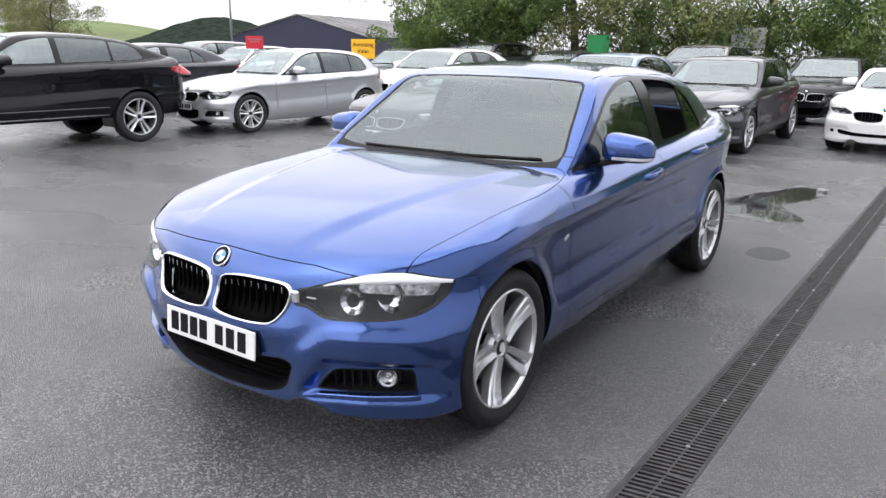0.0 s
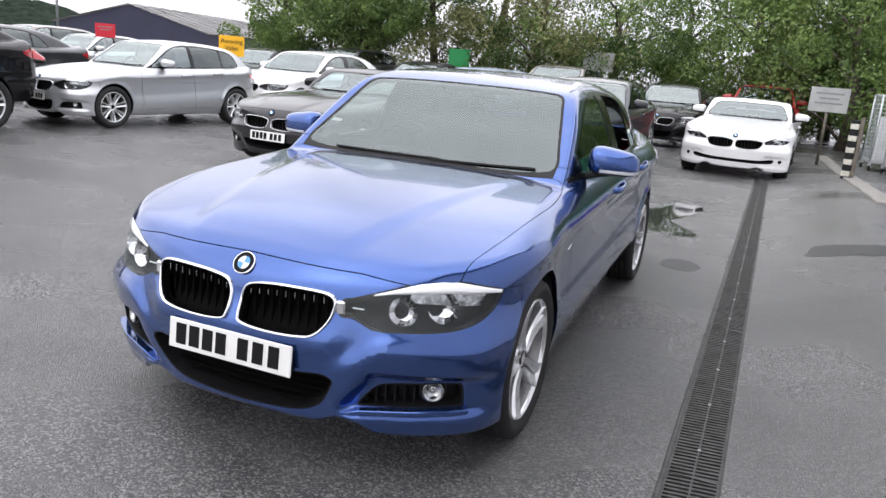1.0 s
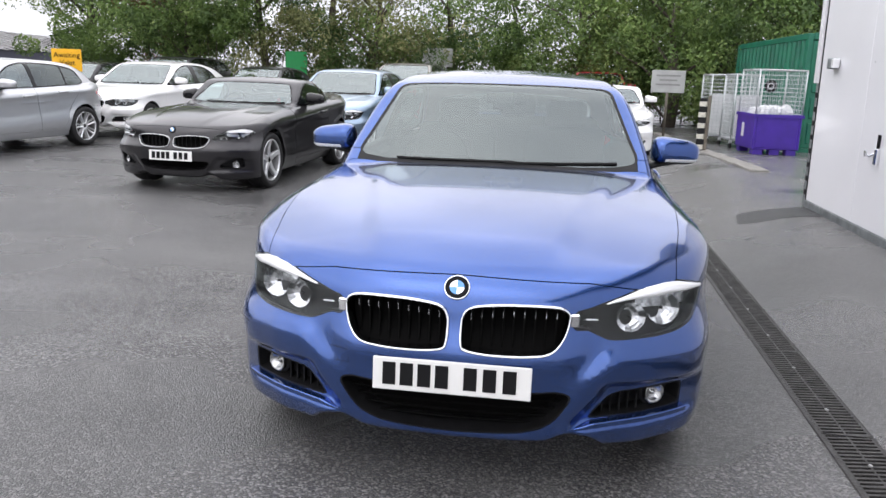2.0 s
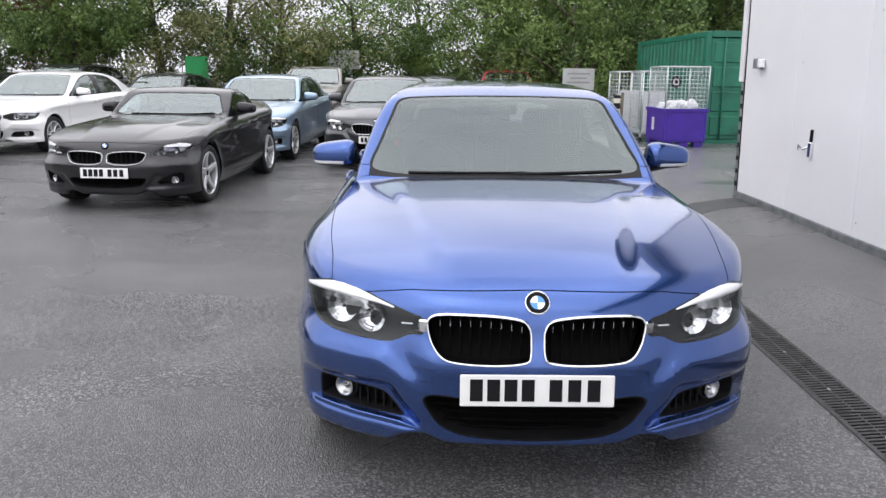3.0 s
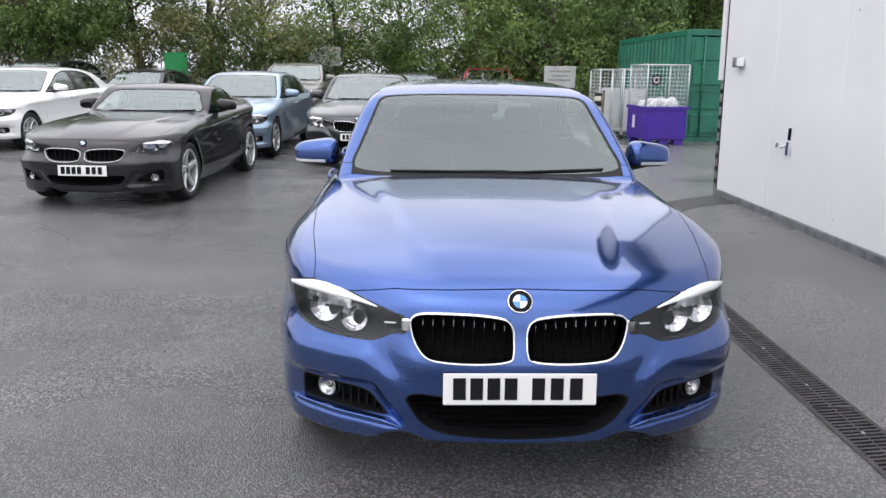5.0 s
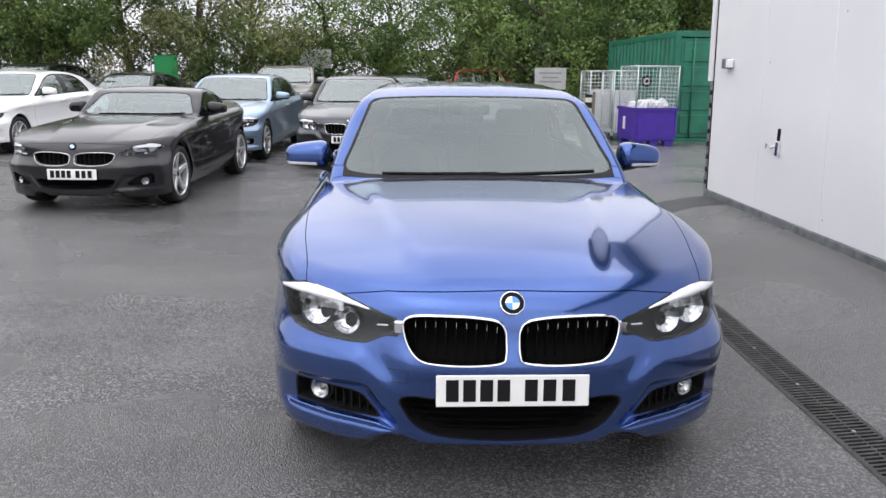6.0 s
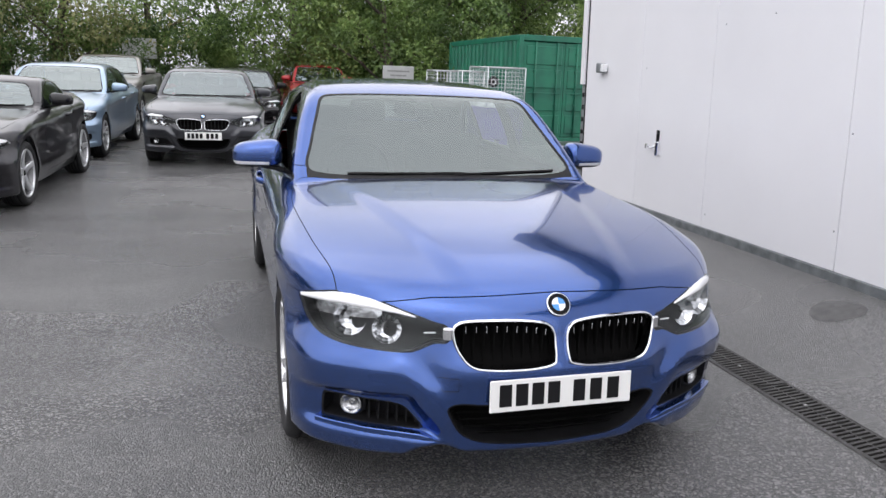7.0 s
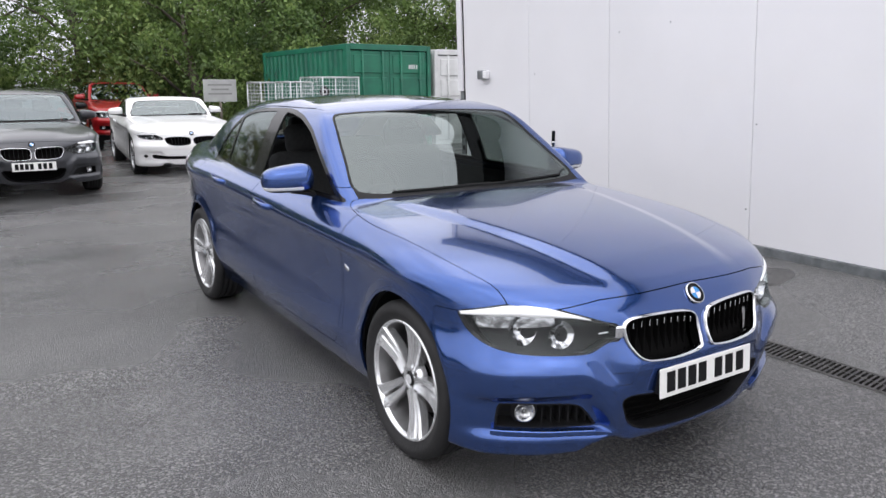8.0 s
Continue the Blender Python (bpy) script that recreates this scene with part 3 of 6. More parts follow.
def build_car(name, label, colour, s, h=0.035, detail=False, m=None, style=(5, 0.018, 0.045, 0.030, 0.036), rim_r=0.238, open_panes=(), plate=True, group="parked cars", finish=None, solid_roof=True, roof=None, spin=(0, 30, 60, 15)):
    car = empty(name, label, "car", m, group)
    w, nose, tail, lift, wb, R = s["wide"] / 0.905, s["nose"], s["tail"], s["lift"], s["wb"], s["wheel"]
    act, ref = stations(s)
    A = lambda y: float(np.interp(y, ref, act))
    s = dict(s)
    for k in ("screen", "back", "hood"):
        s[k] = [(a, A(b)) for a, b in s[k]]
    s["dlo"] = [(A(a), b) for a, b in s["dlo"]]
    s["panes"] = [(A(a), A(b)) for a, b in s["panes"]]
    s["doors"] = [(n_, [(A(p), q) for p, q in a], [(A(p), q) for p, q in b]) for n_, a, b in s["doors"]]
    s["door"] = (A(s["door"][0]),)
    s["handles"] = [(A(a), b) for a, b in s["handles"]]
    mxx, my, mz = s["mirror"]
    s["mirror"] = (mxx, my + s["dash"] - 0.72, mz)
    sk = Skin(body_function(s), (-1.02 * w, -0.9 + nose, 0.1 + lift), (1.02 * w, tail + 0.1, s["top_h"] + lift), h)
    F = sk.F
    X, Y, Z = (lambda V: np.abs(V[:, 0]) / w), (lambda V: V[:, 1]), (lambda V: V[:, 2] - lift)
    gap = 0.003 if detail else 0.0035

    def front_y(u, v):
        u, v = np.asarray(u, float), np.asarray(v, float)
        return bisect(lambda t: sk.f(u * w, t, v + lift), np.full(u.shape, -1.2 + nose), np.full(u.shape, 0.1))

    # wheel openings
    ra = R + 0.032
    for c in (0.0, wb):
        _, F = sk.split(F, lambda V: np.minimum(ra - np.sqrt((V[:, 1] - c) ** 2 + (V[:, 2] - R - 0.012) ** 2), X(V) - 0.50))

    def take(F, region, pname, material, lab="", rim=0.012, inset=0.0, g=gap, parent=None):
        own, rest = sk.split(F, region)
        core = own
        if g:
            core, _ = sk.split(own, lambda V: region(V) - g)
        if len(core) == 0:
            return None, rest, own
        ob = link_mesh(pname, sk.mesh(pname, core, inset, rim), material, parent or car, lab)
        return ob, rest, own

    kept = []
    # windscreen and rear screen
    scr, bck = outline(mirrored(s["screen"])), outline(mirrored(s["back"]))
    in_scr = lambda V: np.minimum(inside(scr, V[:, 0] / w, V[:, 1]), Z(V) - 0.90)
    ring, F = sk.split(F, in_scr)
    pane, ring = sk.split(ring, lambda V: in_scr(V) - 0.014)
    ws = link_mesh("windscreen", sk.mesh("windscreen", pane, 0.002, 0.004), GLASS if detail else PALEGLASS, car, "clear windscreen with a grey sky reflection")
    ws.visible_shadow = False
    link_mesh("screen_seal", sk.mesh("screen_seal", ring, 0.0, 0.01), BLACK, car)
    in_bck = lambda V: np.minimum(inside(bck, V[:, 0] / w, V[:, 1]), Z(V) - 0.95)
    pane, F = sk.split(F, in_bck)
    if len(pane):
        link_mesh("rear_window", sk.mesh("rear_window", pane, 0.002, 0.004), TINT, car)
    # side windows in their black surround
    dl = outline(s["dlo"])
    for sg in (1, -1):
        in_dlo = lambda V: np.minimum(inside(dl, V[:, 1], Z(V)), sg * V[:, 0] - 0.40)
        own, F = sk.split(F, in_dlo)
        for i, (a, b) in enumerate(s["panes"]):
            reg = lambda V: np.minimum(np.minimum(in_dlo(V) - 0.020, V[:, 1] - a), b - V[:, 1])
            pane, own = sk.split(own, reg)
            if len(pane) and (sg, i) not in open_panes:
                pn = link_mesh("side_window", sk.mesh("side_window", pane, 0.004, 0.004), (GLASS if detail else PALEGLASS) if i == 0 else TINT, car)
                pn.visible_shadow = False
        link_mesh("window_surround", sk.mesh("window_surround", own, 0.0, 0.012), GLOSSBLACK, car, "gloss black window surround")
    if detail:
        for sg in (1, -1):
            own, F = sk.split(F, lambda V: np.minimum(np.minimum(0.0045 - np.abs(sg * V[:, 0] - np.interp(V[:, 1], [1.2, 1.5, 2.2, 2.9], [0.580, 0.598, 0.595, 0.557])), Z(V) - 1.28), np.minimum(V[:, 1] - 1.27, 2.75 - V[:, 1])))
            link_mesh("roof_trim", sk.mesh("roof_trim", own, 0.006, 0.0), BLACK, car)
    # bonnet and the black scuttle behind it
    hd = outline(mirrored(s["hood"]), 5)
    _, F, own = take(F, lambda V: np.minimum(inside(hd, V[:, 0] / w, V[:, 1]), Z(V) - np.interp(X(V), [0, 0.43, 0.60, 0.70, 0.74, 0.80], [0.762, 0.752, 0.730, 0.741, 0.745, 0.745])), "bonnet", colour)
    kept.append(own)
    _, F, own = take(F, lambda V: np.minimum(np.minimum(0.70 - X(V), s["hood"][-1][1] + 0.06 - V[:, 1]), np.minimum(V[:, 1] - s["hood"][-1][1] + 0.02, Z(V) - 0.80)), "scuttle", BLACK)
    # head lamps
    lp, kd = outline(s["lamp"], 5), outline(s["kidney"], 6)
    mo, sm = outline(mirrored(s["mouth"]), 5), outline(s["side_mouth"], 5)
    for sg in (1, -1):
        in_lp = lambda V: np.minimum(np.minimum(inside(lp, sg * V[:, 0] / w, Z(V)), -0.18 + nose - V[:, 1]), 0.5)
        own, F = sk.split(F, in_lp)
        if len(own) == 0:
            continue
        lamp = link_mesh("head_lamp", sk.mesh("head_lamp", own, 0.05, 0.0), LAMPDARK, car, "clear head lamp with twin round reflectors")
        link_mesh("lamp_bezel", sk.mesh("lamp_bezel", sk.split(own, lambda V: 0.010 - in_lp(V))[0], 0.003, 0.05), LAMPDARK, lamp)
        eye = lambda V: Z(V) - np.interp(sg * V[:, 0] / w, [0.46, 0.50, 0.60, 0.72, 0.80, 0.842], [0.695, 0.702, 0.710, 0.711, 0.703, 0.690])
        brow, _ = sk.split(own, lambda V: np.minimum(np.minimum(eye(V), in_lp(V) - 0.003), sg * V[:, 0] / w - 0.49))
        if detail:
            tops = [p_ for p_ in s["lamp"][1:8]]
            xs = np.linspace(0.488, 0.834, 34)
            zt = np.interp(xs, [q[0] for q in tops[::-1]], [q[1] for q in tops[::-1]]) - 0.006
            zb = np.minimum(np.interp(xs, [0.488, 0.55, 0.62, 0.72, 0.80, 0.834], [0.692, 0.703, 0.709, 0.710, 0.703, 0.697]), zt - 0.003)
            bm = bmesh.new()
            rows = []
            for q, off in ((0.0, 0.012), (0.0, -0.001), (0.33, -0.003), (0.67, -0.003), (1.0, -0.001), (1.0, 0.012)):
                zq = zb + (zt - zb) * q
                yq = front_y(sg * xs, zq)
                rows.append([bm.verts.new((sg * a_ * w, b_ + off - 0.0012, c_ + lift)) for a_, b_, c_ in zip(xs, yq, zq)])
            for p_, q_ in zip(rows, rows[1:]):
                for i in range(len(xs) - 1):
                    bm.faces.new((p_[i], p_[i + 1], q_[i + 1], q_[i]))
            part("lamp_brow", bm, LENSWHITE, lamp, "bright white light strip", True)
        elif len(brow):
            link_mesh("lamp_brow", sk.mesh("lamp_brow", brow, -0.0015, 0.015), LENSWHITE, lamp, "bright white light strip")
        bright, _ = sk.split(own, lambda V: np.minimum(np.minimum(in_lp(V) - 0.014, Z(V) - 0.668 + 0.10 * (sg * V[:, 0] / w - 0.66)), sg * V[:, 0] / w - 0.60))
        if len(bright):
            link_mesh("reflector_panel", sk.mesh("reflector_panel", bright, 0.034, 0.0), LAMPSIDE, lamp, "chromed faceted reflector panel")
        for (lx, lz, lr) in ((0.690, 0.656, 0.057), (0.578, 0.640, 0.051)):
            ly = float(front_y(np.array([sg * lx]), np.array([lz]))[0])
            face = pose(sg * lx * w, ly + 0.006, lz + lift, -6, 0, sg * 14)
            bowl = lathe([(0.022, lr), (0.030, lr * 0.86), (0.040, lr * 0.66), (0.047, lr * 0.42), (0.050, lr * 0.16), (0.044, 0.0)], 13, "y")
            rf = part("reflector", bowl, LAMPREFL, lamp, "chromed round reflector", False, face)
            if detail:
                part("bulb", lathe([(0.030, 0.0), (0.032, 0.005), (0.050, 0.005)], 12, "y"), LAMPDARK, rf, smooth=True)
        lens = link_mesh("lamp_lens", sk.mesh("lamp_lens", own, 0.0, 0.004), LENS, lamp)
        lens.visible_shadow = False
        # kidney grille
        in_kd = lambda V: np.minimum(inside(kd, sg * V[:, 0] / w, Z(V)), -0.45 + nose - V[:, 1])
        own, F = sk.split(F, in_kd)
        # sheet behind the opening, shade of the cavity put into its colour
        gr = link_mesh("kidney_grille", sk.mesh("kidney_grille", own, 0.055, 0.0), VOID, car, "kidney grille in a chrome ring, its depth shade painted black")
        line = kd if detail else kd[::2]
        yy = front_y(sg * line[:, 0], line[:, 1])
        ring3 = [(sg * a * w, b_ - 0.004, c + lift) for (a, c), b_ in zip(line, yy)]
        part("grille_ring", sweep(ring3, [(-0.006, -0.034), (-0.0055, 0.0), (-0.003, 0.008), (0.0, 0.010), (0.003, 0.007), (0.006, -0.034)], True, (0, -1, 0)), s["ring"], gr, "thin ring round the grille", True)
        for i in range(9 if detail else 6):
            a = 0.035 + (0.345 - 0.035) * (i + 0.5) / (9 if detail else 6)
            zz = np.linspace(0.52, 0.71, 90)
            ok = inside(kd, np.full(90, a), zz) > 0.002
            if not ok.any():
                continue
            z0, z1 = zz[ok].min(), zz[ok].max()
            yb = float(front_y(np.array([sg * a]), np.array([(z0 + z1) / 2]))[0])
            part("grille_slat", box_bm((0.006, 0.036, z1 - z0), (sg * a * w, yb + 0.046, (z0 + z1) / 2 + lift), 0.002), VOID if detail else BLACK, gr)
            if detail:
                # bright piece for the lit top of each slat; the rest is coloured as shaded
                for zt, ht in ((z1 - 0.026, 0.022),):
                    part("lit_slat_tip", box_bm((0.003, 0.006, ht), (sg * a * w, yb + 0.0085, zt + lift), 0.0015), CHROME, gr)
        if detail:
            cb = float(front_y(np.array([sg * 0.386]), np.array([0.642]))[0])
            part("grille_bracket", box_bm((0.032, 0.04, 0.048), (sg * 0.384, cb + 0.013, 0.641), 0.006, (0, 0, sg * 12)), CHROME, gr, "chrome bracket beside the grille")
            cb = float(front_y(np.array([sg * 0.442]), np.array([0.643]))[0])
            part("light_line", box_bm((0.040, 0.004, 0.005), (sg * 0.442, cb + 0.006, 0.643), 0.001, (0, 0, sg * 10)), LENSWHITE, lamp, "thin white line")
        # outer air intake with fog lamp
        in_sm = lambda V: np.minimum(inside(sm, sg * V[:, 0] / w, Z(V)), -0.25 + nose - V[:, 1])
        own, F = sk.split(F, in_sm)
        inn = link_mesh("air_intake", sk.mesh("air_intake", own, 0.06, 0.0), BLACK, car, "dark outer air intake")
        link_mesh("intake_wall", sk.mesh("intake_wall", sk.split(own, lambda V: 0.006 - in_sm(V))[0], 0.001, 0.06), BLACK, inn)
        fx, fz = s["fog"]
        fy = float(front_y(np.array([sg * fx]), np.array([fz]))[0])
        fg = lathe([(0.006, 0.038), (0.004, 0.034), (0.014, 0.029), (0.024, 0.017), (0.028, 0.006), (0.016, 0.006), (0.014, 0.0)], 24, "y")
        bmesh.ops.rotate(fg, cent=(0, 0, 0), matrix=Matrix.Rotation(sg * radians(28), 3, "Z"), verts=fg.verts)
        bmesh.ops.translate(fg, vec=(sg * fx * w, fy + 0.012, fz + lift), verts=fg.verts)
        fl = part("fog_lamp", fg, LAMPSIDE, car, "small round clear fog lamp", True)
        if detail:
            hs = lathe([(0.026, 0.050), (0.018, 0.046), (0.022, 0.037)], 24, "y")
            bmesh.ops.rotate(hs, cent=(0, 0, 0), matrix=Matrix.Rotation(sg * radians(28), 3, "Z"), verts=hs.verts)
            bmesh.ops.translate(hs, vec=(sg * fx * w, fy + 0.012, fz + lift), verts=hs.verts)
            part("fog_bezel", hs, BLACK, fl, smooth=True)
            for i in range(6):
                a = 0.47 + 0.03 * i
                yb = float(front_y(np.array([sg * a]), np.array([0.33]))[0])
                part("intake_fin", box_bm((0.006, 0.03, 0.075), (sg * a * w, yb + 0.045, 0.325 + lift), 0.002), BLACK, inn)
        if detail:
            # body-coloured blade that closes the recess below the intake
            flush = body_function(dict(s, recess=0.0))
            xs = np.linspace(0.405, 0.800, 24)
            zs = np.interp(xs, [0.405, 0.47, 0.6, 0.80], [0.262, 0.281, 0.286, 0.291])
            yb = bisect(lambda t: flush(sg * xs * w, t, zs), np.full(24, -1.2), np.full(24, 0.1))
            tp = np.interp(xs, [0.405, 0.47, 0.80], [0.3, 1, 1])
            part("bumper_blade", sweep([(sg * a, b_, c) for a, b_, c in zip(xs, yb, zs)][::sg], [(-0.055, -0.010), (-0.055, 0.009), (-0.001, 0.006), (0.002, 0.003), (0.001, -0.012)], taper=tp[::sg]), colour, car, "blade under the intake")
    in_mo = lambda V: np.minimum(inside(mo, V[:, 0] / w, Z(V)), -0.45 + nose - V[:, 1])
    own, F = sk.split(F, in_mo)
    # intake depth: backing and bars coloured near-black in place of shade
    inn = link_mesh("lower_grille", sk.mesh("lower_grille", own, 0.09, 0.0), VOID, car, "lower air intake with mesh, its depth shade painted black")
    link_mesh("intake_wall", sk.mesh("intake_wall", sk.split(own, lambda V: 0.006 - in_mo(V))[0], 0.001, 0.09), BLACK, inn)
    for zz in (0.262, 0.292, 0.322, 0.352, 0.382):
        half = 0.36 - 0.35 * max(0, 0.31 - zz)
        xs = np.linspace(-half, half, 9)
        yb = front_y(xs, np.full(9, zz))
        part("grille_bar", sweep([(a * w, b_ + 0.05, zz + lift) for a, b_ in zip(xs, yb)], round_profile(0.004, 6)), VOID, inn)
    # front bumper, wings, sills, doors, tail
    def bumper(V):
        return np.minimum(-0.243 + nose - V[:, 1], np.maximum(0.710 - Z(V), 0.71 - X(V)))
    _, F, own = take(F, bumper, "front_bumper", colour)
    kept.append(own)
    for sg in (1, -1):
        on = lambda V: sg * V[:, 0] - 0.35
        _, F, own = take(F, lambda V: np.minimum(np.minimum(np.minimum(s["door"][0] - 0.02 * (0.9 - Z(V)) / 0.5 * -1 - V[:, 1], on(V)), 1.0 - Z(V)), 9), "front_wing", colour)
        kept.append(own)
        _, F, own = take(F, lambda V: np.minimum(np.minimum(0.302 - Z(V), on(V)), np.minimum(V[:, 1] - 0.2, wb - 0.2 - V[:, 1])), "side_skirt", colour)
        kept.append(own)
        for dn, a, b in s["doors"]:
            dline = outline([(p[0], p[1]) for p in (a + b)], 4, True)
            _, F, own = take(F, lambda V: np.minimum(inside(dline, V[:, 1], Z(V)), on(V)), dn, colour)
            kept.append(own)
        # tail lamp
        tl = outline([(tail - 0.40, 0.90), (tail - 0.2, 0.95), (tail + 0.08, 0.95), (tail + 0.08, 0.80), (tail - 0.2, 0.82)], 4)
        ob, F, own = take(F, lambda V: np.minimum(inside(tl, V[:, 1], Z(V)), sg * V[:, 0] - 0.42), "tail_lamp", REDLENS, "red tail lamp")
    _, F, own = take(F, lambda V: np.minimum(V[:, 1] - (tail - 0.62), np.minimum(0.66 - Z(V), 9)), "rear_bumper", colour)
    kept.append(own)
    _, F, own = take(F, lambda V: np.minimum(np.minimum(V[:, 1] - (tail - 0.47), Z(V) - 0.62), 0.60 - X(V)), "boot_lid", colour)
    kept.append(own)
    if roof is not None:
        _, F, own = take(F, lambda V: np.minimum(Z(V) - s["roof_from"], V[:, 1] - 0.8), "folding_roof", roof, g=0.001)
        kept.append(own)
    link_mesh("body_shell", sk.mesh("body_shell", F, 0.0, 0.014), colour, car)
    kept.append(F)
    lowf, _ = sk.split(np.concatenate([k for k in kept if len(k)]), lambda V: 0.95 - Z(V))
    link_mesh("inner_shell", sk.mesh("inner_shell", lowf, 0.022, 0.0), TRIM, car)
    up_, _ = sk.split(F, lambda V: Z(V) - 1.0)
    if len(up_):
        link_mesh("roof_lining", sk.mesh("roof_lining", up_, 0.03, 0.0), ROOFLINING, car)
    # arch liners
    for c in (0.0, wb):
        for sg in (1, -1):
            bm = bmesh.new()
            n, rings = 20, []
            for xx in (0.50, 0.83):
                rings.append([bm.verts.new((sg * xx * w, c - (ra + 0.004) * math.cos(math.pi * (i / n * 1.24 - 0.12)), R + 0.012 + (ra + 0.004) * math.sin(math.pi * (i / n * 1.24 - 0.12)))) for i in range(n + 1)])
            for i in range(n):
                bm.faces.new((rings[0][i], rings[0][i + 1], rings[1][i + 1], rings[1][i]))
            bm.faces.new(rings[0])
            part("arch_liner", bm, BLACK, car, smooth=True)
    # wheels
    k = 0
    for c in (0.0, wb):
        for sg in (1, -1):
            add_wheel(car, (sg * 0.765 * w, c, R), sg, style, R, rim_r, spin[k], detail, finish)
            k += 1
    # mirrors
    mxx, my, mz = s["mirror"]
    for sg in (1, -1):
        def mf(x, y, z):
            a = (sg * x - mxx * w) / 0.124
            t = 1 - 0.14 * a
            up = z - mz - lift + 0.004
            b, c = (y - my - 0.014 * a) / (0.078 * t), np.where(up > 0, up / (0.074 * (1 - 0.24 * a)), up / 0.064)
            return (1 - (np.abs(a) ** 4.2 + np.abs(b) ** 2.3 + np.abs(c) ** 3.0)) * 0.05
        ms = Skin(mf, (sg * mxx * w - 0.16, my - 0.12, mz + lift - 0.1), (sg * mxx * w + 0.16, my + 0.12, mz + lift + 0.1), 0.010 if detail else 0.018)
        mir = new("door_mirror")
        mir.parent = car
        Fm = ms.F
        gl_, Fm = ms.split(Fm, lambda V: V[:, 1] - (my + 0.045))
        link_mesh("mirror_glass", ms.mesh("mirror_glass", gl_, 0.002, 0.01), CHROME, mir)
        bt, Fm = ms.split(Fm, lambda V: mz + lift - 0.050 - V[:, 2])
        link_mesh("mirror_base", ms.mesh("mirror_base", bt, 0.002, 0.01), BLACK, mir)
        if detail:
            ind, Fm = ms.split(Fm, lambda V: np.minimum(np.minimum(mz - 0.034 - V[:, 2], sg * V[:, 0] - mxx + 0.055), my + 0.02 - V[:, 1]))
            link_mesh("indicator", ms.mesh("indicator", ind, -0.001, 0.004), LENSWHITE, mir, "pale indicator strip")
        link_mesh("mirror_cap", ms.mesh("mirror_cap", Fm, 0.0, 0.01), colour if s.get("mirror_paint") is None else s["mirror_paint"], mir)
        part("mirror_arm", sweep([(sg * (mxx - 0.02) * w, my, mz + lift - 0.058), (sg * (mxx - 0.09) * w, my - 0.012, mz + lift - 0.070), (sg * (mxx - 0.14) * w, my - 0.03, mz + lift - 0.085)], round_profile(0.022, 8, 1.6, 0.7)), BLACK, mir, smooth=True)
    # door handles
    for hy, hz in s["handles"]:
        for sg in (1, -1):
            xs = bisect(lambda t: sk.f(t, np.array([hy - 0.09, hy, hy + 0.09]), np.full(3, hz) + lift), np.full(3, sg * 1.1), np.full(3, sg * 0.3))
            pth = [(xs[0] - sg * 0.004, hy - 0.115, hz + lift - 0.008), (xs[0] + sg * 0.020, hy - 0.08, hz + lift - 0.005), (xs[1] + sg * 0.026, hy, hz + lift), (xs[2] + sg * 0.020, hy + 0.08, hz + lift + 0.005), (xs[2] - sg * 0.004, hy + 0.115, hz + lift + 0.008)]
            part("door_handle", sweep(pth, round_profile(0.012, 8, 0.8, 1.5)), colour, car, smooth=True)
    if detail:
        for sg in (1, -1):
            bx = float(bisect(lambda t: sk.f(t, np.array([0.49]), np.array([0.697])), np.array([sg * 1.1]), np.array([sg * 0.3]))[0])
            if sg < 0:
                tx, tz = np.array([-0.425, -0.355, -0.355, -0.405]), np.array([0.500, 0.500, 0.455, 0.455])
                ty = front_y(tx, tz)
                ring4 = [(a_, b_ + 0.001, c_) for a_, b_, c_ in zip(tx, ty, tz)]
                part("tow_eye_seam", sweep(ring4, round_profile(0.0016, 6), True, (0, -1, 0)), BLACK, car, "fine seam of the tow-eye cover")
            part("wing_badge", box_bm((0.004, 0.045, 0.018), (bx + sg * 0.001, 0.49, 0.697), 0.0015, (20, 0, 0)), CHROME, car, "small chrome wing badge")
    # roundel on the nose
    by = float(front_y(np.array([0.0]), np.array([0.728]))[0])
    bd = new("badge")
    bd.parent = car
    bd.matrix_basis = pose(0, by - 0.002, 0.728 + lift, -38 if detail else -35, 0, 0)
    part("badge_ring", lathe([(0.004, 0.041), (-0.004, 0.040), (-0.006, 0.036), (-0.004, 0.029), (-0.003, 0.0)], 32, "y"), INK, bd, smooth=True)
    for i in range(4):
        q = bmesh.new()
        ctr = q.verts.new((0, -0.0062, 0))
        arc = [q.verts.new((0.0245 * math.cos(math.pi / 2 * (i + j / 8)), -0.0062, 0.0245 * math.sin(math.pi / 2 * (i + j / 8)))) for j in range(9)]
        q.faces.new([ctr] + arc)
        part("badge_quarter", q, BADGEWHITE if i % 2 else BADGEBLUE, bd)
    if detail:
        part("badge_edge", lathe([(0.0, 0.0425), (-0.006, 0.0425), (-0.006, 0.0395)], 32, "y"), CHROME, bd, smooth=True)
    if plate:
        py = float(front_y(np.array([0.22]), np.array([s["plate_z"]]))[0])
        add_plate(car, py - 0.022, s["plate_z"] + lift, -4)
        part("plate_holder", box_bm((0.50, 0.05, 0.10), (0, py + 0.006, s["plate_z"] + lift), 0.008), BLACK, car)
    # cabin
    part("dashboard", box_bm((1.36 * w, 0.50, 0.26), (0, s["dash"] + 0.18, 0.80 + lift), 0.09, segs=3), TRIM, car, smooth=True)
    part("cabin_floor", box_bm((1.4 * w, wb - 0.9, 0.04), (0, wb / 2, 0.26 + lift)), TRIM, car)
    st = bmesh.new()
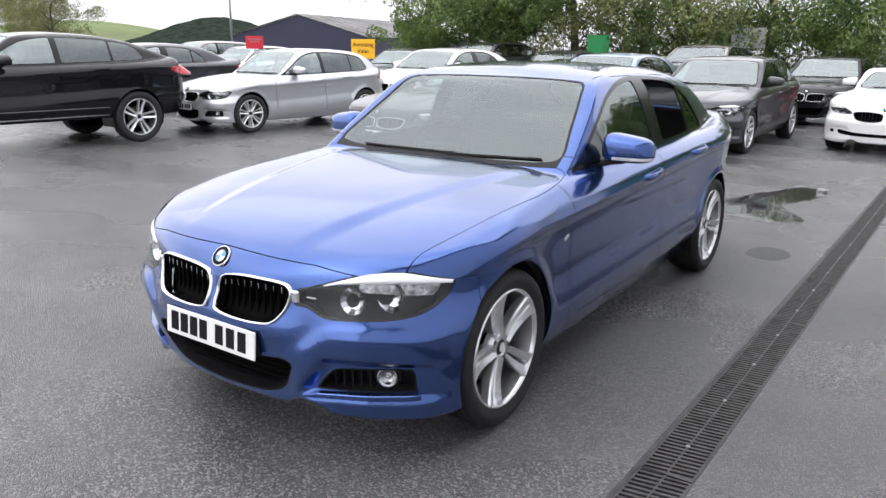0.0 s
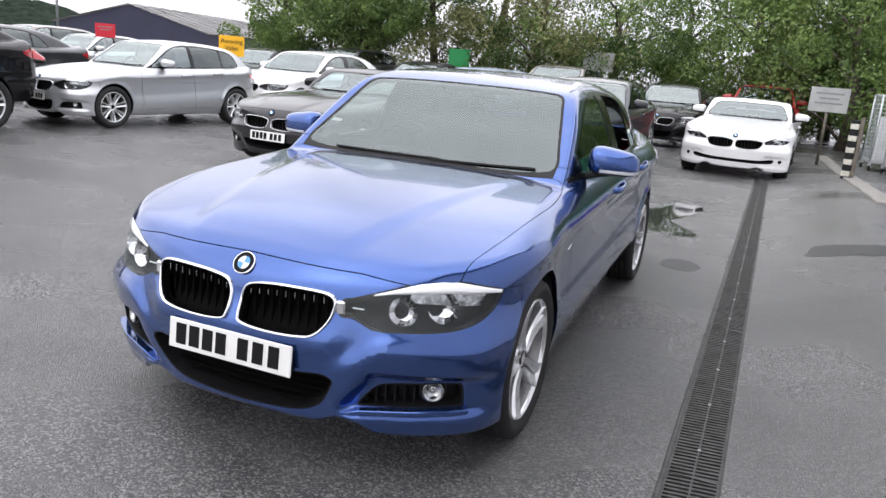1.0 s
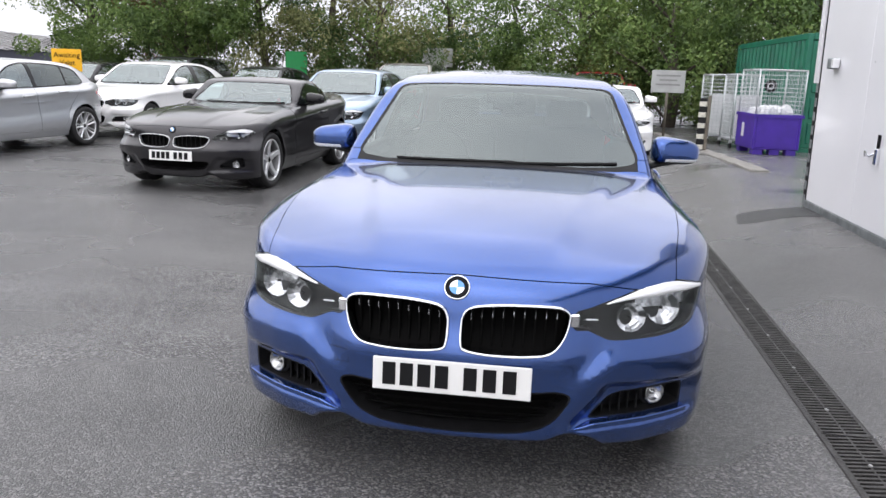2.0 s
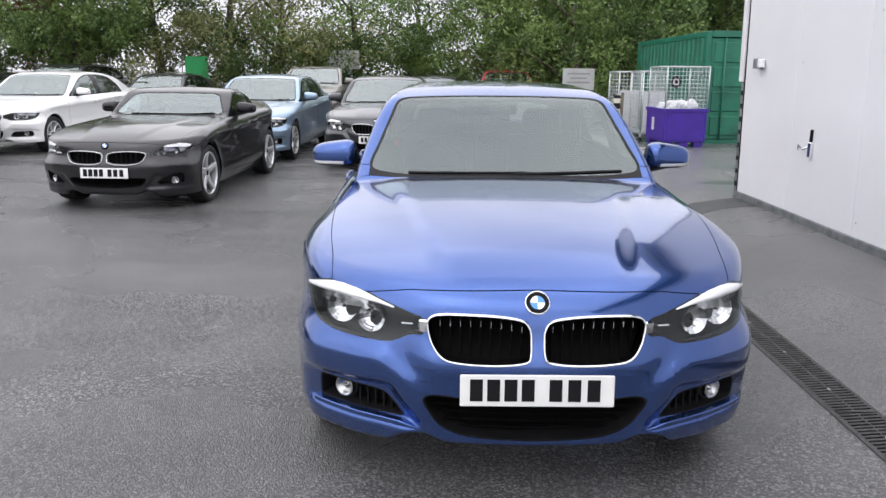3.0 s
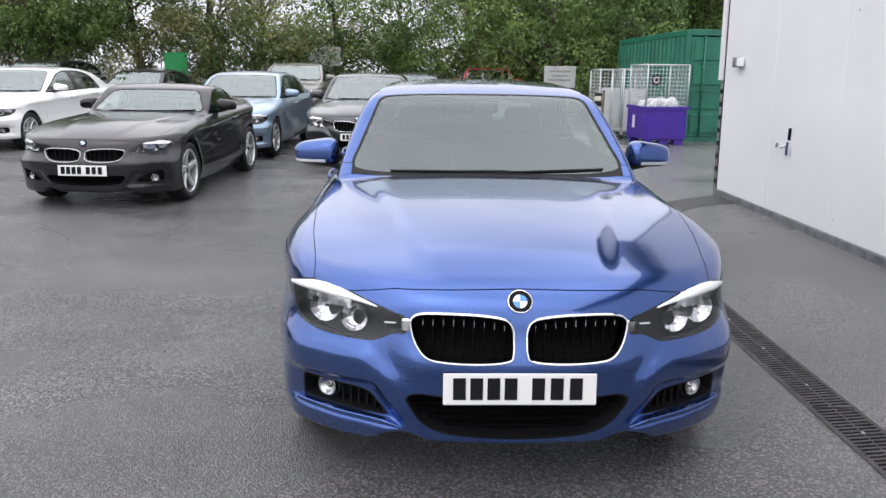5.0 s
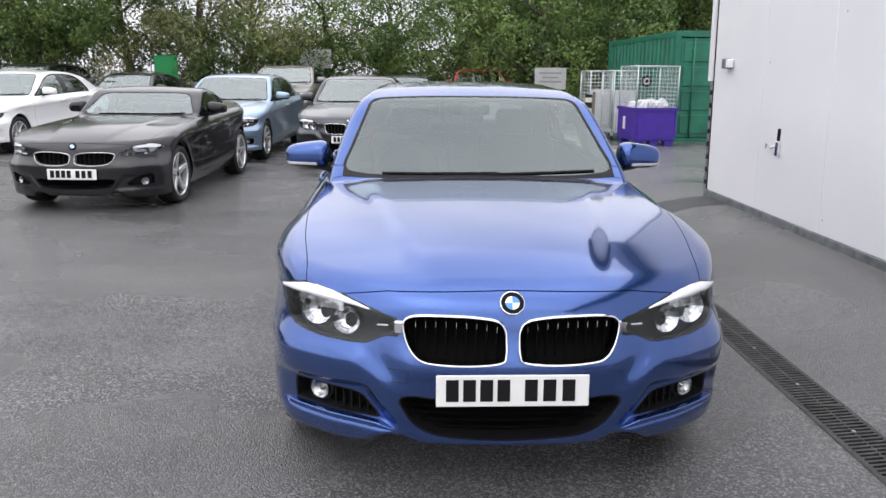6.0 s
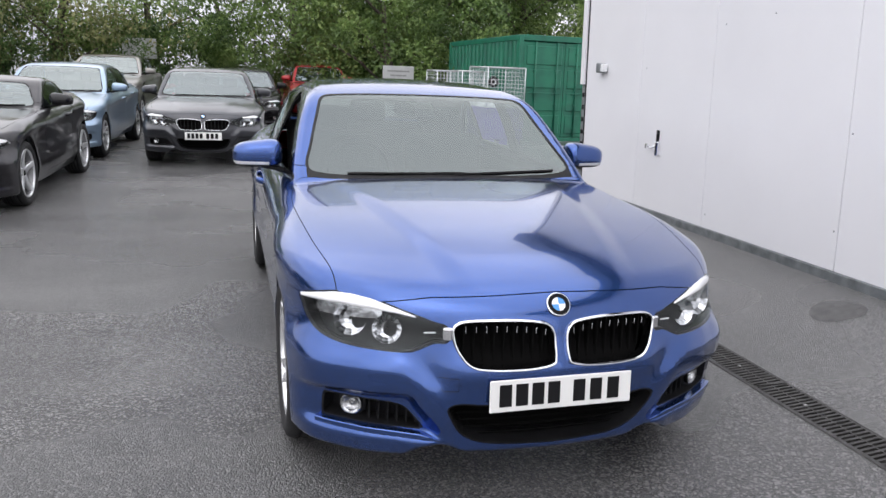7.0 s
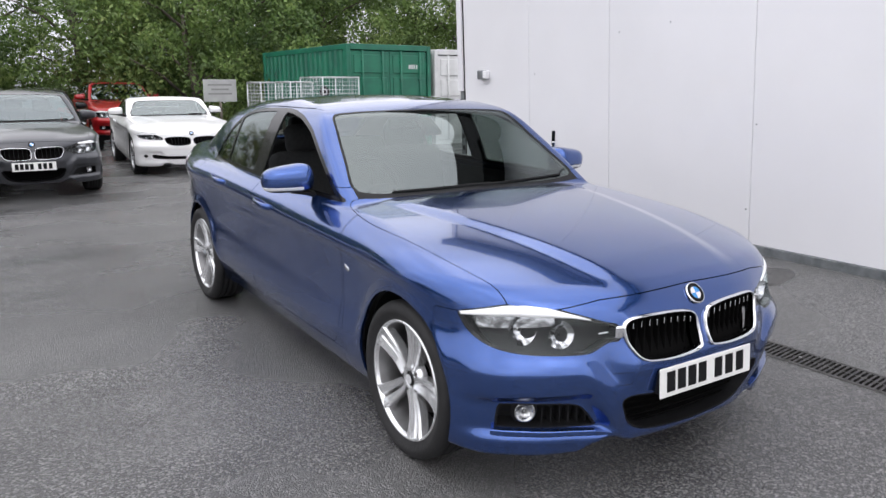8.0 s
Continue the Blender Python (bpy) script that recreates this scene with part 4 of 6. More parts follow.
    path = [(0.185 * math.cos(a), 0, 0.185 * math.sin(a)) for a in np.linspace(0, 2 * math.pi, 28, endpoint=False)]
    sweep(path, round_profile(0.016, 8), True, (0, 1, 0), bm=st)
    box_bm((0.34, 0.03, 0.05), (0, 0.0, 0), 0.012, bm=st)
    box_bm((0.06, 0.03, 0.18), (0, 0.0, -0.09), 0.012, bm=st)
    part("steering_wheel", st, BLACK, car, "dark steering wheel", True, pose(-0.36 * w, s["dash"] + 0.50, 0.93 + lift, -25, 0, 0))
    for sg in (1, -1):
        add_seat(car, sg * 0.36 * w, s["dash"] + 0.95, 0.36 + lift)
    if s.get("rear_seats", True):
        add_seat(car, 0, s["dash"] + 1.78, 0.38 + lift, 1.25)
    part("interior_mirror", box_bm((0.24, 0.03, 0.065), (0, s["dash"] + 0.72, 1.275 + lift + s.get("mir_dz", 0)), 0.015, segs=2), BLACK, car, smooth=True)
    if detail:
        part("sensor_housing", box_bm((0.11, 0.15, 0.03), (0, 1.185, 1.268), 0.012, (33, 0, 0), 2), BLACK, car, "dark sensor housing behind the windscreen", True)
        part("sticker", lathe([(0.0, 0.034), (0.002, 0.032), (0.0025, 0.0)], 24, "z"), BLACK, car, "small round dark sticker", m=pose(-0.595, 0.83, 1.012, 34, 0, 0))
    # wipers
    for (ax_, ay, bx, by_) in ((-0.50, 0.004, 0.10, 0.012), (0.05, 0.004, 0.60, 0.020)):
        xs = np.linspace(ax_, bx, 8)
        yv = np.linspace(ay, by_, 8) + s["dash"] - 0.012
        zz = bisect(lambda t: sk.f(xs * w, yv, t), np.full(8, 1.6 + lift), np.full(8, 0.6 + lift))
        part("wiper", sweep([(a * w, b_, c + 0.008) for a, b_, c in zip(xs, yv, zz)], [(-0.005, -0.006), (-0.003, 0.002), (0.003, 0.002), (0.005, -0.006)]), BLACK, car)
    return car, sk


DOORS = [
    ("front_door", [(0.525, 1.02), (0.535, 0.80), (0.555, 0.55), (0.59, 0.36), (0.64, 0.306)], [(1.70, 0.306), (1.742, 0.35), (1.742, 0.55), (1.700, 0.80), (1.690, 1.02)]),
    ("rear_door", [(1.694, 1.02), (1.704, 0.80), (1.746, 0.55), (1.746, 0.306), (2.26, 0.306)], [(2.36, 0.42), (2.42, 0.60), (2.54, 0.76), (2.66, 0.88), (2.72, 1.02)]),
]
sedan = sedan_shape(door=(0.525,), doors=DOORS, handles=((1.50, 0.858), (2.29, 0.912)), dash=0.72)
main_car, main_skin = build_car("saloon_car", "metallic blue four-door saloon, wet, parked on tarmac", BLUE, sedan, 0.016, True, style=(5, 0.014, 0.031, 0.025, 0.045), rim_r=0.249, open_panes=((-1, 0), (1, 1)), group="", spin=(18, -18, 40, 12), finish=BRIGHTALLOY)


# ---- ground: one sheet, rising to the workshop door ----
def ground_z(x, y):
    ramp = step(1.55, 2.85, x) * (0.22 - 0.10 * step(7, 14, y)) * step(40, 20, y)
    return ramp + 0.006 * math.sin(1.3 * x + 0.7 * y) * math.sin(0.9 * y - 0.4 * x) * (1 if x < 1.3 else 0)


def asphalt():
    m = mat("wet_asphalt", (0.06, 0.06, 0.062), 0.5)
    n, l = m.node_tree.nodes, m.node_tree.links
    b = n["Principled BSDF"]
    co = n.new("ShaderNodeTexCoord")

    def tex(kind, scale, detail=4):
        t = n.new(kind)
        t.inputs["Scale"].default_value = scale
        if kind == "ShaderNodeTexNoise":
            t.inputs["Detail"].default_value = detail
        l.new(co.outputs["Object"], t.inputs["Vector"])
        return t

    def ramp(src, a, b_, lo=0.0, hi=1.0):
        r = n.new("ShaderNodeMapRange")
        for k, v in zip(("From Min", "From Max", "To Min", "To Max"), (a, b_, lo, hi)):
            r.inputs[k].default_value = v
        l.new(src, r.inputs["Value"])
        return r.outputs[0]

    def mix(f, a, b_):
        r = n.new("ShaderNodeMix")
        r.data_type = "RGBA"
        for k, v in (("Factor", f), ("A", a), ("B", b_)):
            if isinstance(v, tuple):
                r.inputs[k].default_value = v
            else:
                l.new(v, r.inputs[k])
        return r.outputs["Result"]
    stone = tex("ShaderNodeTexVoronoi", 130)
    fine = tex("ShaderNodeTexNoise", 170, 3)
    patch = tex("ShaderNodeTexNoise", 0.55, 2)
    blot = tex("ShaderNodeTexNoise", 2.4, 5)
    # chippings: each stone its own grey, some pale
    sep = n.new("ShaderNodeSeparateColor")
    l.new(stone.outputs["Color"], sep.inputs[0])
    tone = mix(ramp(blot.outputs["Fac"], 0.35, 0.68), (0.086, 0.085, 0.085, 1), (0.056, 0.056, 0.056, 1))
    tone = mix(ramp(sep.outputs[1], 0.0, 0.5, 0.65, 0.0), tone, (0.022, 0.022, 0.023, 1))
    tone = mix(ramp(sep.outputs[0], 0.60, 0.95, 0, 0.7), tone, (0.27, 0.265, 0.26, 1))
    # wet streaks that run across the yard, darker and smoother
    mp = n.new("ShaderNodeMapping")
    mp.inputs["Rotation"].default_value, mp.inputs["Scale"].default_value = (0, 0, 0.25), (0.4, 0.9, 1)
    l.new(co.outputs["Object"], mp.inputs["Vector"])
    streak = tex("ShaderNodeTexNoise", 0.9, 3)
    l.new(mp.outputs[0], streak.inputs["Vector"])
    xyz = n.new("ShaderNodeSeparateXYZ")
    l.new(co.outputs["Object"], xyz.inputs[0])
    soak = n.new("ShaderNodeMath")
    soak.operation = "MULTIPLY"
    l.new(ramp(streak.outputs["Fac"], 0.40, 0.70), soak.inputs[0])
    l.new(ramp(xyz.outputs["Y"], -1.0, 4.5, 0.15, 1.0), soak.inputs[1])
    # soak darkening eased towards the workshop, where sky sheen pales the ground
    soak_off_sheen = n.new("ShaderNodeMath")
    soak_off_sheen.operation = "MULTIPLY"
    l.new(soak.outputs[0], soak_off_sheen.inputs[0])
    l.new(ramp(xyz.outputs["X"], 0.3, 1.7, 1.0, 0.3), soak_off_sheen.inputs[1])
    tone = mix(soak_off_sheen.outputs[0], tone, (0.034, 0.034, 0.035, 1))
    # paler base colour on the workshop side, painted in for wet sky sheen
    tone = mix(ramp(xyz.outputs["X"], 1.0, 1.5, 0.0, 0.28), tone, (0.16, 0.158, 0.155, 1))
    # pale dried silt in long smears
    mp2 = n.new("ShaderNodeMapping")
    mp2.inputs["Rotation"].default_value, mp2.inputs["Scale"].default_value = (0, 0, 0.6), (0.5, 1.5, 1)
    l.new(co.outputs["Object"], mp2.inputs["Vector"])
    smear = tex("ShaderNodeTexNoise", 0.8, 6)
    l.new(mp2.outputs[0], smear.inputs["Vector"])
    tone = mix(ramp(smear.outputs["Fac"], 0.50, 0.85, 0.0, 0.45), tone, (0.17, 0.168, 0.165, 1))
    l.new(tone, b.inputs["Base Color"])
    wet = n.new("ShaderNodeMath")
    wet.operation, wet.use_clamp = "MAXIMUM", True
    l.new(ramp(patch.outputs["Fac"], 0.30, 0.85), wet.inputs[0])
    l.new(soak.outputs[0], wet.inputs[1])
    r = n.new("ShaderNodeMix")
    r.inputs["A"].default_value, r.inputs["B"].default_value = 0.40, 0.08
    l.new(wet.outputs[0], r.inputs["Factor"])
    l.new(r.outputs[0], b.inputs["Roughness"])
    bp = n.new("ShaderNodeBump")
    bp.inputs["Distance"].default_value = 0.007
    st = n.new("ShaderNodeMix")
    st.inputs["A"].default_value, st.inputs["B"].default_value = 1.0, 0.16
    l.new(wet.outputs[0], st.inputs["Factor"])
    l.new(st.outputs[0], bp.inputs["Strength"])
    hh = n.new("ShaderNodeMath")
    hh.operation = "MULTIPLY_ADD"
    hh.inputs[1].default_value = -1.2
    l.new(stone.outputs["Distance"], hh.inputs[0])
    l.new(fine.outputs["Fac"], hh.inputs[2])
    l.new(hh.outputs[0], bp.inputs["Height"])
    l.new(bp.outputs[0], b.inputs["Normal"])
    b.inputs["Specular IOR Level"].default_value = 0.85
    return m


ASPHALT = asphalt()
DX0, DX1 = 1.455, 1.655   # drain channel


def ground_sheet():
    bm = bmesh.new()
    xs = [-700, -250, -90, -40, -25, -16] + [-12 + 0.6 * i for i in range(20)] + [0.0, 0.4, 0.8, 1.2, DX0, DX1, 1.85, 2.05, 2.25, 2.45, 2.65, 2.85, 3.2, 3.8, 4.6, 5.6, 7, 9, 12, 18, 30, 60, 200, 700]
    ys = [-300, -80, -30, -12, -6] + [-5 + 0.5 * i for i in range(38)] + [15, 17, 20, 24, 30, 40, 70, 150, 400, 900]
    skew = lambda x, y: x + (0.0122 * y if x in (DX0, DX1) else 0.0)
    g = [[bm.verts.new((skew(x, max(-6, min(y, 15))), y, ground_z(x, y))) for y in ys] for x in xs]
    k = xs.index(DX0)
    for i in range(len(xs) - 1):
        for j in range(len(ys) - 1):
            if i == k and -5 <= ys[j] < 10.5:
                continue
            bm.faces.new((g[i][j], g[i + 1][j], g[i + 1][j + 1], g[i][j + 1]))
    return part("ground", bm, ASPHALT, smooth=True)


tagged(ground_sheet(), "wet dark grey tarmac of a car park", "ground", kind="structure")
GALV0 = mat("zinc_screw", (0.35, 0.35, 0.35), 0.5, 0.6)
IRON = mat("drain_iron", (0.060, 0.058, 0.056), 0.5, 0.2, vary=0.6, scale=14, bump=0.4, bscale=90, color2=(0.022, 0.021, 0.020))
CONC = mat("drain_concrete", (0.20, 0.195, 0.185), 0.7, vary=0.4, scale=18, bump=0.4, bscale=140)


def drain():
    d = empty("drainage_channel", "long iron slotted drainage channel set in tarmac", "drain", pose(0, 0, 0, 0, 0, -0.7), kind="structure")
    bm = bmesh.new()
    a, b, y0, y1, z0 = DX0, DX1, -5.0, 11.0, -0.14
    prof = [(a, 0.0), (a, z0), (b, z0), (b, 0.0)]
    rows = [[bm.verts.new((x, y, z)) for x, z in prof] for y in (y0, y1)]
    for i in range(3):
        bm.faces.new((rows[0][i], rows[0][i + 1], rows[1][i + 1], rows[1][i]))
    part("channel_bed", bm, CONC, d)
    # one grate: an iron plate with two files of slanting slots
    L, n = 1.0, 34
    g = bmesh.new()
    cols = [-0.099, -0.090, -0.004, 0.004, 0.090, 0.099]
    slant = [0.0, 0.0, 0.013, 0.014, 0.027, 0.027]
    top, low = [], []
    ys = []
    for i in range(n):
        ys += [i * L / n + 0.004, i * L / n + 0.0195]
    ys = [0.0] + ys + [L - 0.004]
    for lev, store in ((0.0, top), (-0.022, low)):
        for x, sl in zip(cols, slant):
            store.append([g.verts.new((x, min(y + (sl if 0 < q < len(ys) - 1 else 0), L - 0.0035 if q < len(ys) - 1 else L - 0.003), lev + 0.004 * (1 - abs(x) / 0.1) * 0)) for q, y in enumerate(ys)])
    for c in range(5):
        for q in range(len(ys) - 1):
            slot = c in (1, 3) and q % 2 == 1
            if not slot:
                g.faces.new((top[c][q], top[c + 1][q], top[c + 1][q + 1], top[c][q + 1]))
            else:
                for (u, v) in (((c, q), (c + 1, q)), ((c, q + 1), (c + 1, q + 1)), ((c, q), (c, q + 1)), ((c + 1, q), (c + 1, q + 1))):
                    g.faces.new((top[u[0]][u[1]], top[v[0]][v[1]], low[v[0]][v[1]], low[u[0]][u[1]]))
    me = to_mesh(g, "grate", False)
    for i in range(16):
        link_mesh("grate", me, IRON, d, m=pose((a + b) / 2, y0 + i * L + 0.02, 0.003 + 0.002 * ((i * 7) % 3 - 1)))
    screw = to_mesh(lathe([(0.0, 0.009), (0.004, 0.008), (0.005, 0.0)], 10, "z"), "grate_screw")
    for i in range(32):
        link_mesh("grate_screw", screw, GALV0, d, m=pose((a + b) / 2, y0 + 0.27 + i * 0.5, 0.004))
    # frame edges
    for x, sg in ((a, -1), (b, 1)):
        part("channel_edge", box_bm((0.022, y1 - y0, 0.03), (x + sg * 0.008, (y0 + y1) / 2, -0.010), 0.004), IRON, d)


drain()


def flat_patch(name, label, pts, material, lift=0.004, category="patch"):
    """A thin worn sheet that follows the ground."""
    line = outline(pts, 8)
    bm = bmesh.new()
    c = line.mean(0)
    line = np.array([p + (p - c) * 0.16 * noise.noise(Vector((p[0] * 5, p[1] * 5, 2))) + (p - c) * 0.06 * noise.noise(Vector((p[0] * 19, p[1] * 19, 7))) for p in line])
    rings = []
    for k in (0.0, 0.4, 0.75, 0.97, 1.0):
        rings.append([bm.verts.new((*(c + (p - c) * max(k, 0.001)), ground_z(*(c + (p - c) * k)) + (lift if k < 0.9 else 0.5 * lift if k < 1 else 0.0003))) for p in line])
    for p, q in zip(rings, rings[1:]):
        for i in range(len(p)):
            bm.faces.new((p[i], p[(i + 1) % len(p)], q[(i + 1) % len(p)], q[i]))
    bm.faces.new(rings[0])
    return tagged(part(name, bm, material, smooth=True), label, category, kind="structure")


WATER = mat("rain_water", (0.03, 0.03, 0.032), 0.04, spec=0.7, bump=0.03, bscale=7)
DAMP = mat("dark_new_tarmac", (0.028, 0.028, 0.03), 0.4, vary=0.3, scale=40, bump=0.6, bscale=150)
flat_patch("puddle", "shallow rain puddle on tarmac", [(0.30, 4.85), (0.75, 4.72), (1.10, 4.80), (1.16, 4.95), (0.95, 5.12), (0.80, 5.45), (0.92, 5.9), (1.08, 6.45), (1.02, 6.9), (0.75, 6.95), (0.55, 6.4), (0.30, 5.7), (0.20, 5.2)], WATER, 0.002, category="puddle")
flat_patch("damp_patch", "damp dark patch of tarmac beside the rear wheel", [(1.0, 3.42), (1.22, 3.38), (1.30, 3.62), (1.10, 3.80), (0.98, 3.6)], DAMP, 0.002)
flat_patch("tarmac_patch", "dark newer tarmac strip before the workshop", [(2.15, 4.28), (2.5, 4.26), (2.80, 4.26), (2.82, 4.55), (2.78, 4.72), (2.2, 4.78), (2.12, 4.5)], DAMP)
WORN = mat("worn_tarmac", (0.105, 0.104, 0.103), 0.5, vary=0.45, scale=22, bump=0.8, bscale=120)
flat_patch("drain_cover", "worn round cover sunk in tarmac", [(2.30, 0.47), (2.46, 0.42), (2.60, 0.50), (2.58, 0.66), (2.42, 0.70), (2.30, 0.60)], WORN, category="manhole")

# ---- white workshop with its big door ----
WALLWHITE = mat("white_sheet_wall", (0.79, 0.79, 0.815), 0.26, coat=0.4, vary=0.05, scale=0.9, bump=0.04, bscale=2.5)
GALV = mat("galvanised_steel", (0.30, 0.32, 0.33), 0.5, 0.7, vary=0.4, scale=12)
WX, LEAN = 2.82, 0.055


def wall_box(y0, y1, z0, z1, x0, x1, bevel=0.003):
    """A wall panel whose edges follow the wall's slight lean."""
    bm = bmesh.new()
    v = [bm.verts.new((x, y + LEAN * (z - 0.22), z)) for x in (x0, x1) for y in (y0, y1) for z in (z0, z1)]
    for q in ((0, 1, 3, 2), (4, 6, 7, 5), (0, 4, 5, 1), (2, 3, 7, 6), (0, 2, 6, 4), (1, 5, 7, 3)):
        bm.faces.new([v[i] for i in q])
    bmesh.ops.bevel(bm, geom=bm.edges[:], offset=bevel, segments=1, affect="EDGES")
    return bm


def workshop():
    w = empty("workshop_wall", "white smooth sheet-panel workshop wall with door", "building", kind="structure")
    seams = [4.80, 3.64, 2.50, 1.0, -0.5, -2.0, -3.5, -5.0, -6.5, -8.0]
    for a, b in zip(seams, seams[1:]):
        part("panel", wall_box(b + 0.002, a - 0.002, 0.285, 4.4, WX, WX + 0.10), WALLWHITE, w)
    part("wall_core", wall_box(-8.0, 4.79, 0.2, 4.4, WX + 0.10, WX + 6.0), WALLWHITE, w)
    part("base_rail", wall_box(-8.0, 4.80, 0.19, 0.283, WX - 0.012, WX + 0.09), GALV, w, "galvanised base rail")
    # near-black filler that paints the shade of the gap below the rail
    part("base_gap_shade", wall_box(-8.0, 4.80, 0.10, 0.20, WX + 0.02, WX + 0.10), VOID, w)
    part("roof_edge", wall_box(-8.0, 4.85, 4.4, 4.85, WX - 0.25, WX + 6.0), BLACK, w, "dark roof fascia")
    # steel corner post with bolts below, white pipe above
    part("corner_post", wall_box(4.805, 4.90, 0.19, 1.42, WX + 0.0, WX + 0.12), GALV, w, "bolted galvanised corner post")
    part("corner_cover", wall_box(4.815, 4.90, 1.42, 4.4, WX - 0.03, WX + 0.09), WALLWHITE, w)
    part("corner_seal", wall_box(4.795, 4.812, 0.285, 4.4, WX - 0.008, WX + 0.05), BLACK, w)
    for i in range(8):
        z = 0.36 + 0.135 * i
        part("bolt_slot", box_bm((0.012, 0.045, 0.05), (WX - 0.004, 4.855 + LEAN * (z - 0.22), z), 0.004), BLACK, w)
    # latch
    lt = part("latch_plate", box_bm((0.012, 0.045, 0.16), (WX - 0.006, 3.30, 0.96), 0.004), GLOSSBLACK, w, "black latch plate with steel key")
    part("latch_body", box_bm((0.035, 0.04, 0.13), (WX - 0.018, 3.275, 0.87), 0.008), CHROME, lt)
    part("latch_lever", sweep([(WX - 0.02, 3.28, 0.90), (WX - 0.05, 3.33, 0.87), (WX - 0.05, 3.42, 0.90), (WX - 0.04, 3.44, 0.86)], round_profile(0.010, 8)), CHROME, lt, smooth=True)
    for y, z in ((2.47, 1.95), (2.46, 0.40), (1.9, 2.0), (3.62, 1.6), (1.02, 1.2), (1.05, 0.55), (0.98, 2.2)):
        part("rivet", box_bm((0.006, 0.014, 0.012), (WX - 0.002, y, z), 0.003), GALV, w)
    # small wall lamp
    lm = empty("wall_lamp", "small square steel wall lamp on white wall", "lamp", pose(WX, 4.47, 1.60))
    part("lamp_box", box_bm((0.07, 0.10, 0.10), (-0.035, 0.02, 0), 0.008), GALV, lm)
    part("lamp_glass", box_bm((0.06, 0.06, 0.085), (-0.04, -0.062, 0), 0.008), LENSWHITE, lm)


workshop()

# ---- containers, crate, cages, signs ----
GREEN = mat("container_green", (0.008, 0.15, 0.085), 0.45, vary=0.35, scale=2.5, bump=0.1, bscale=20, color2=(0.005, 0.095, 0.06))
PALEBOX = mat("container_white", (0.62, 0.63, 0.63), 0.5, vary=0.2, scale=2.5)


def container(name, label, m, paint_, W=2.44, L=6.06, H=2.45):
    """A shipping container: doors on its front (y = 0), corrugated sides."""
    c = empty(name, label, "container", m)
    for x in (0.05, W - 0.05):
        for y in (0.05, L - 0.05):
            part("corner_post", box_bm((0.10, 0.10, H), (x, y, H / 2), 0.01), paint_, c)
    for z in (0.06, H - 0.05):
        for x in (0.04, W - 0.04):
            part("side_rail", box_bm((0.06, L - 0.2, 0.11), (x, L / 2, z), 0.008), paint_, c)
        for y in (0.04, L - 0.04):
            part("end_rail", box_bm((W - 0.2, 0.07, 0.12), (W / 2, y, z), 0.008), paint_, c)
    for x in (0.02, W - 0.02):
        bm = bmesh.new()
        rows = []
        y, k = 0.10, 0
        while y < L - 0.1:
            for dy, dx in ((0, 0), (0.07, 0), (0.11, 0.036), (0.18, 0.036)):
                xx = x + (dx if x < 1 else -dx)
                rows.append((bm.verts.new((xx, min(y + dy, L - 0.1), 0.11)), bm.verts.new((xx, min(y + dy, L - 0.1), H - 0.10))))
            y += 0.22
        for p, q in zip(rows, rows[1:]):
            bm.faces.new((p[0], q[0], q[1], p[1]))
        part("corrugated_side", bm, paint_, c)
    part("roof_sheet", box_bm((W - 0.1, L - 0.1, 0.03), (W / 2, L / 2, H - 0.03)), paint_, c)
    part("back_sheet", box_bm((W - 0.1, 0.03, H - 0.2), (W / 2, L - 0.05, H / 2)), paint_, c)
    for s_ in (0, 1):
        x0 = 0.11 + s_ * (W - 0.22) / 2
        wd = (W - 0.22) / 2 - 0.01
        dr = part("door_leaf", box_bm((wd, 0.04, H - 0.26), (x0 + wd / 2, 0.05, H / 2), 0.006), paint_, c)
        for i in range(4):
            zc = 0.16 + (H - 0.32) * (i + 0.5) / 4
            part("door_panel", box_bm((wd - 0.14, 0.035, (H - 0.32) / 4 - 0.09), (x0 + wd / 2, 0.025, zc), 0.012), paint_, dr)
        for q in (0.28, 0.80):
            part("lock_rod", sweep([(x0 + wd * q, -0.01, 0.12), (x0 + wd * q, -0.01, H - 0.12)], round_profile(0.018, 8), up=(0, 1, 0)), paint_, dr, smooth=True)
            part("rod_handle", box_bm((0.22, 0.025, 0.03), (x0 + wd * q, -0.025, 1.05), 0.005), paint_, dr)
            for zc in (0.3, 0.8, 1.5, H - 0.35):
                part("rod_bracket", box_bm((0.08, 0.04, 0.05), (x0 + wd * q, 0.0, zc), 0.006), paint_, dr)
    for i, q in enumerate((-0.10, -0.055, -0.01, 0.035, 0.10)):
        part("number_bar", box_bm((0.03, 0.006, 0.09), (W - 0.5 + q, 0.004, H - 0.45)), PALEBOX, c)
    return c


container("shipping_container", "green corrugated steel storage container with shut doors", pose(4.84, 12.05, 0.10, -1, 0, 5), GREEN, 2.2, 4.0, 2.22)
container("shipping_container", "white steel storage container with shut doors", pose(7.16, 12.28, 0.10, -1, 0, 5), PALEBOX, 2.2, 4.6, 2.16)

PURPLE = mat("purple_plastic", (0.055, 0.02, 0.30), 0.4, vary=0.2, scale=5)
BAG = mat("white_plastic_bag", (0.70, 0.71, 0.72), 0.35, vary=0.12, scale=8, bump=0.3, bscale=14)
WIRE = mat("galvanised_wire", (0.52, 0.54, 0.55), 0.4, 0.6)


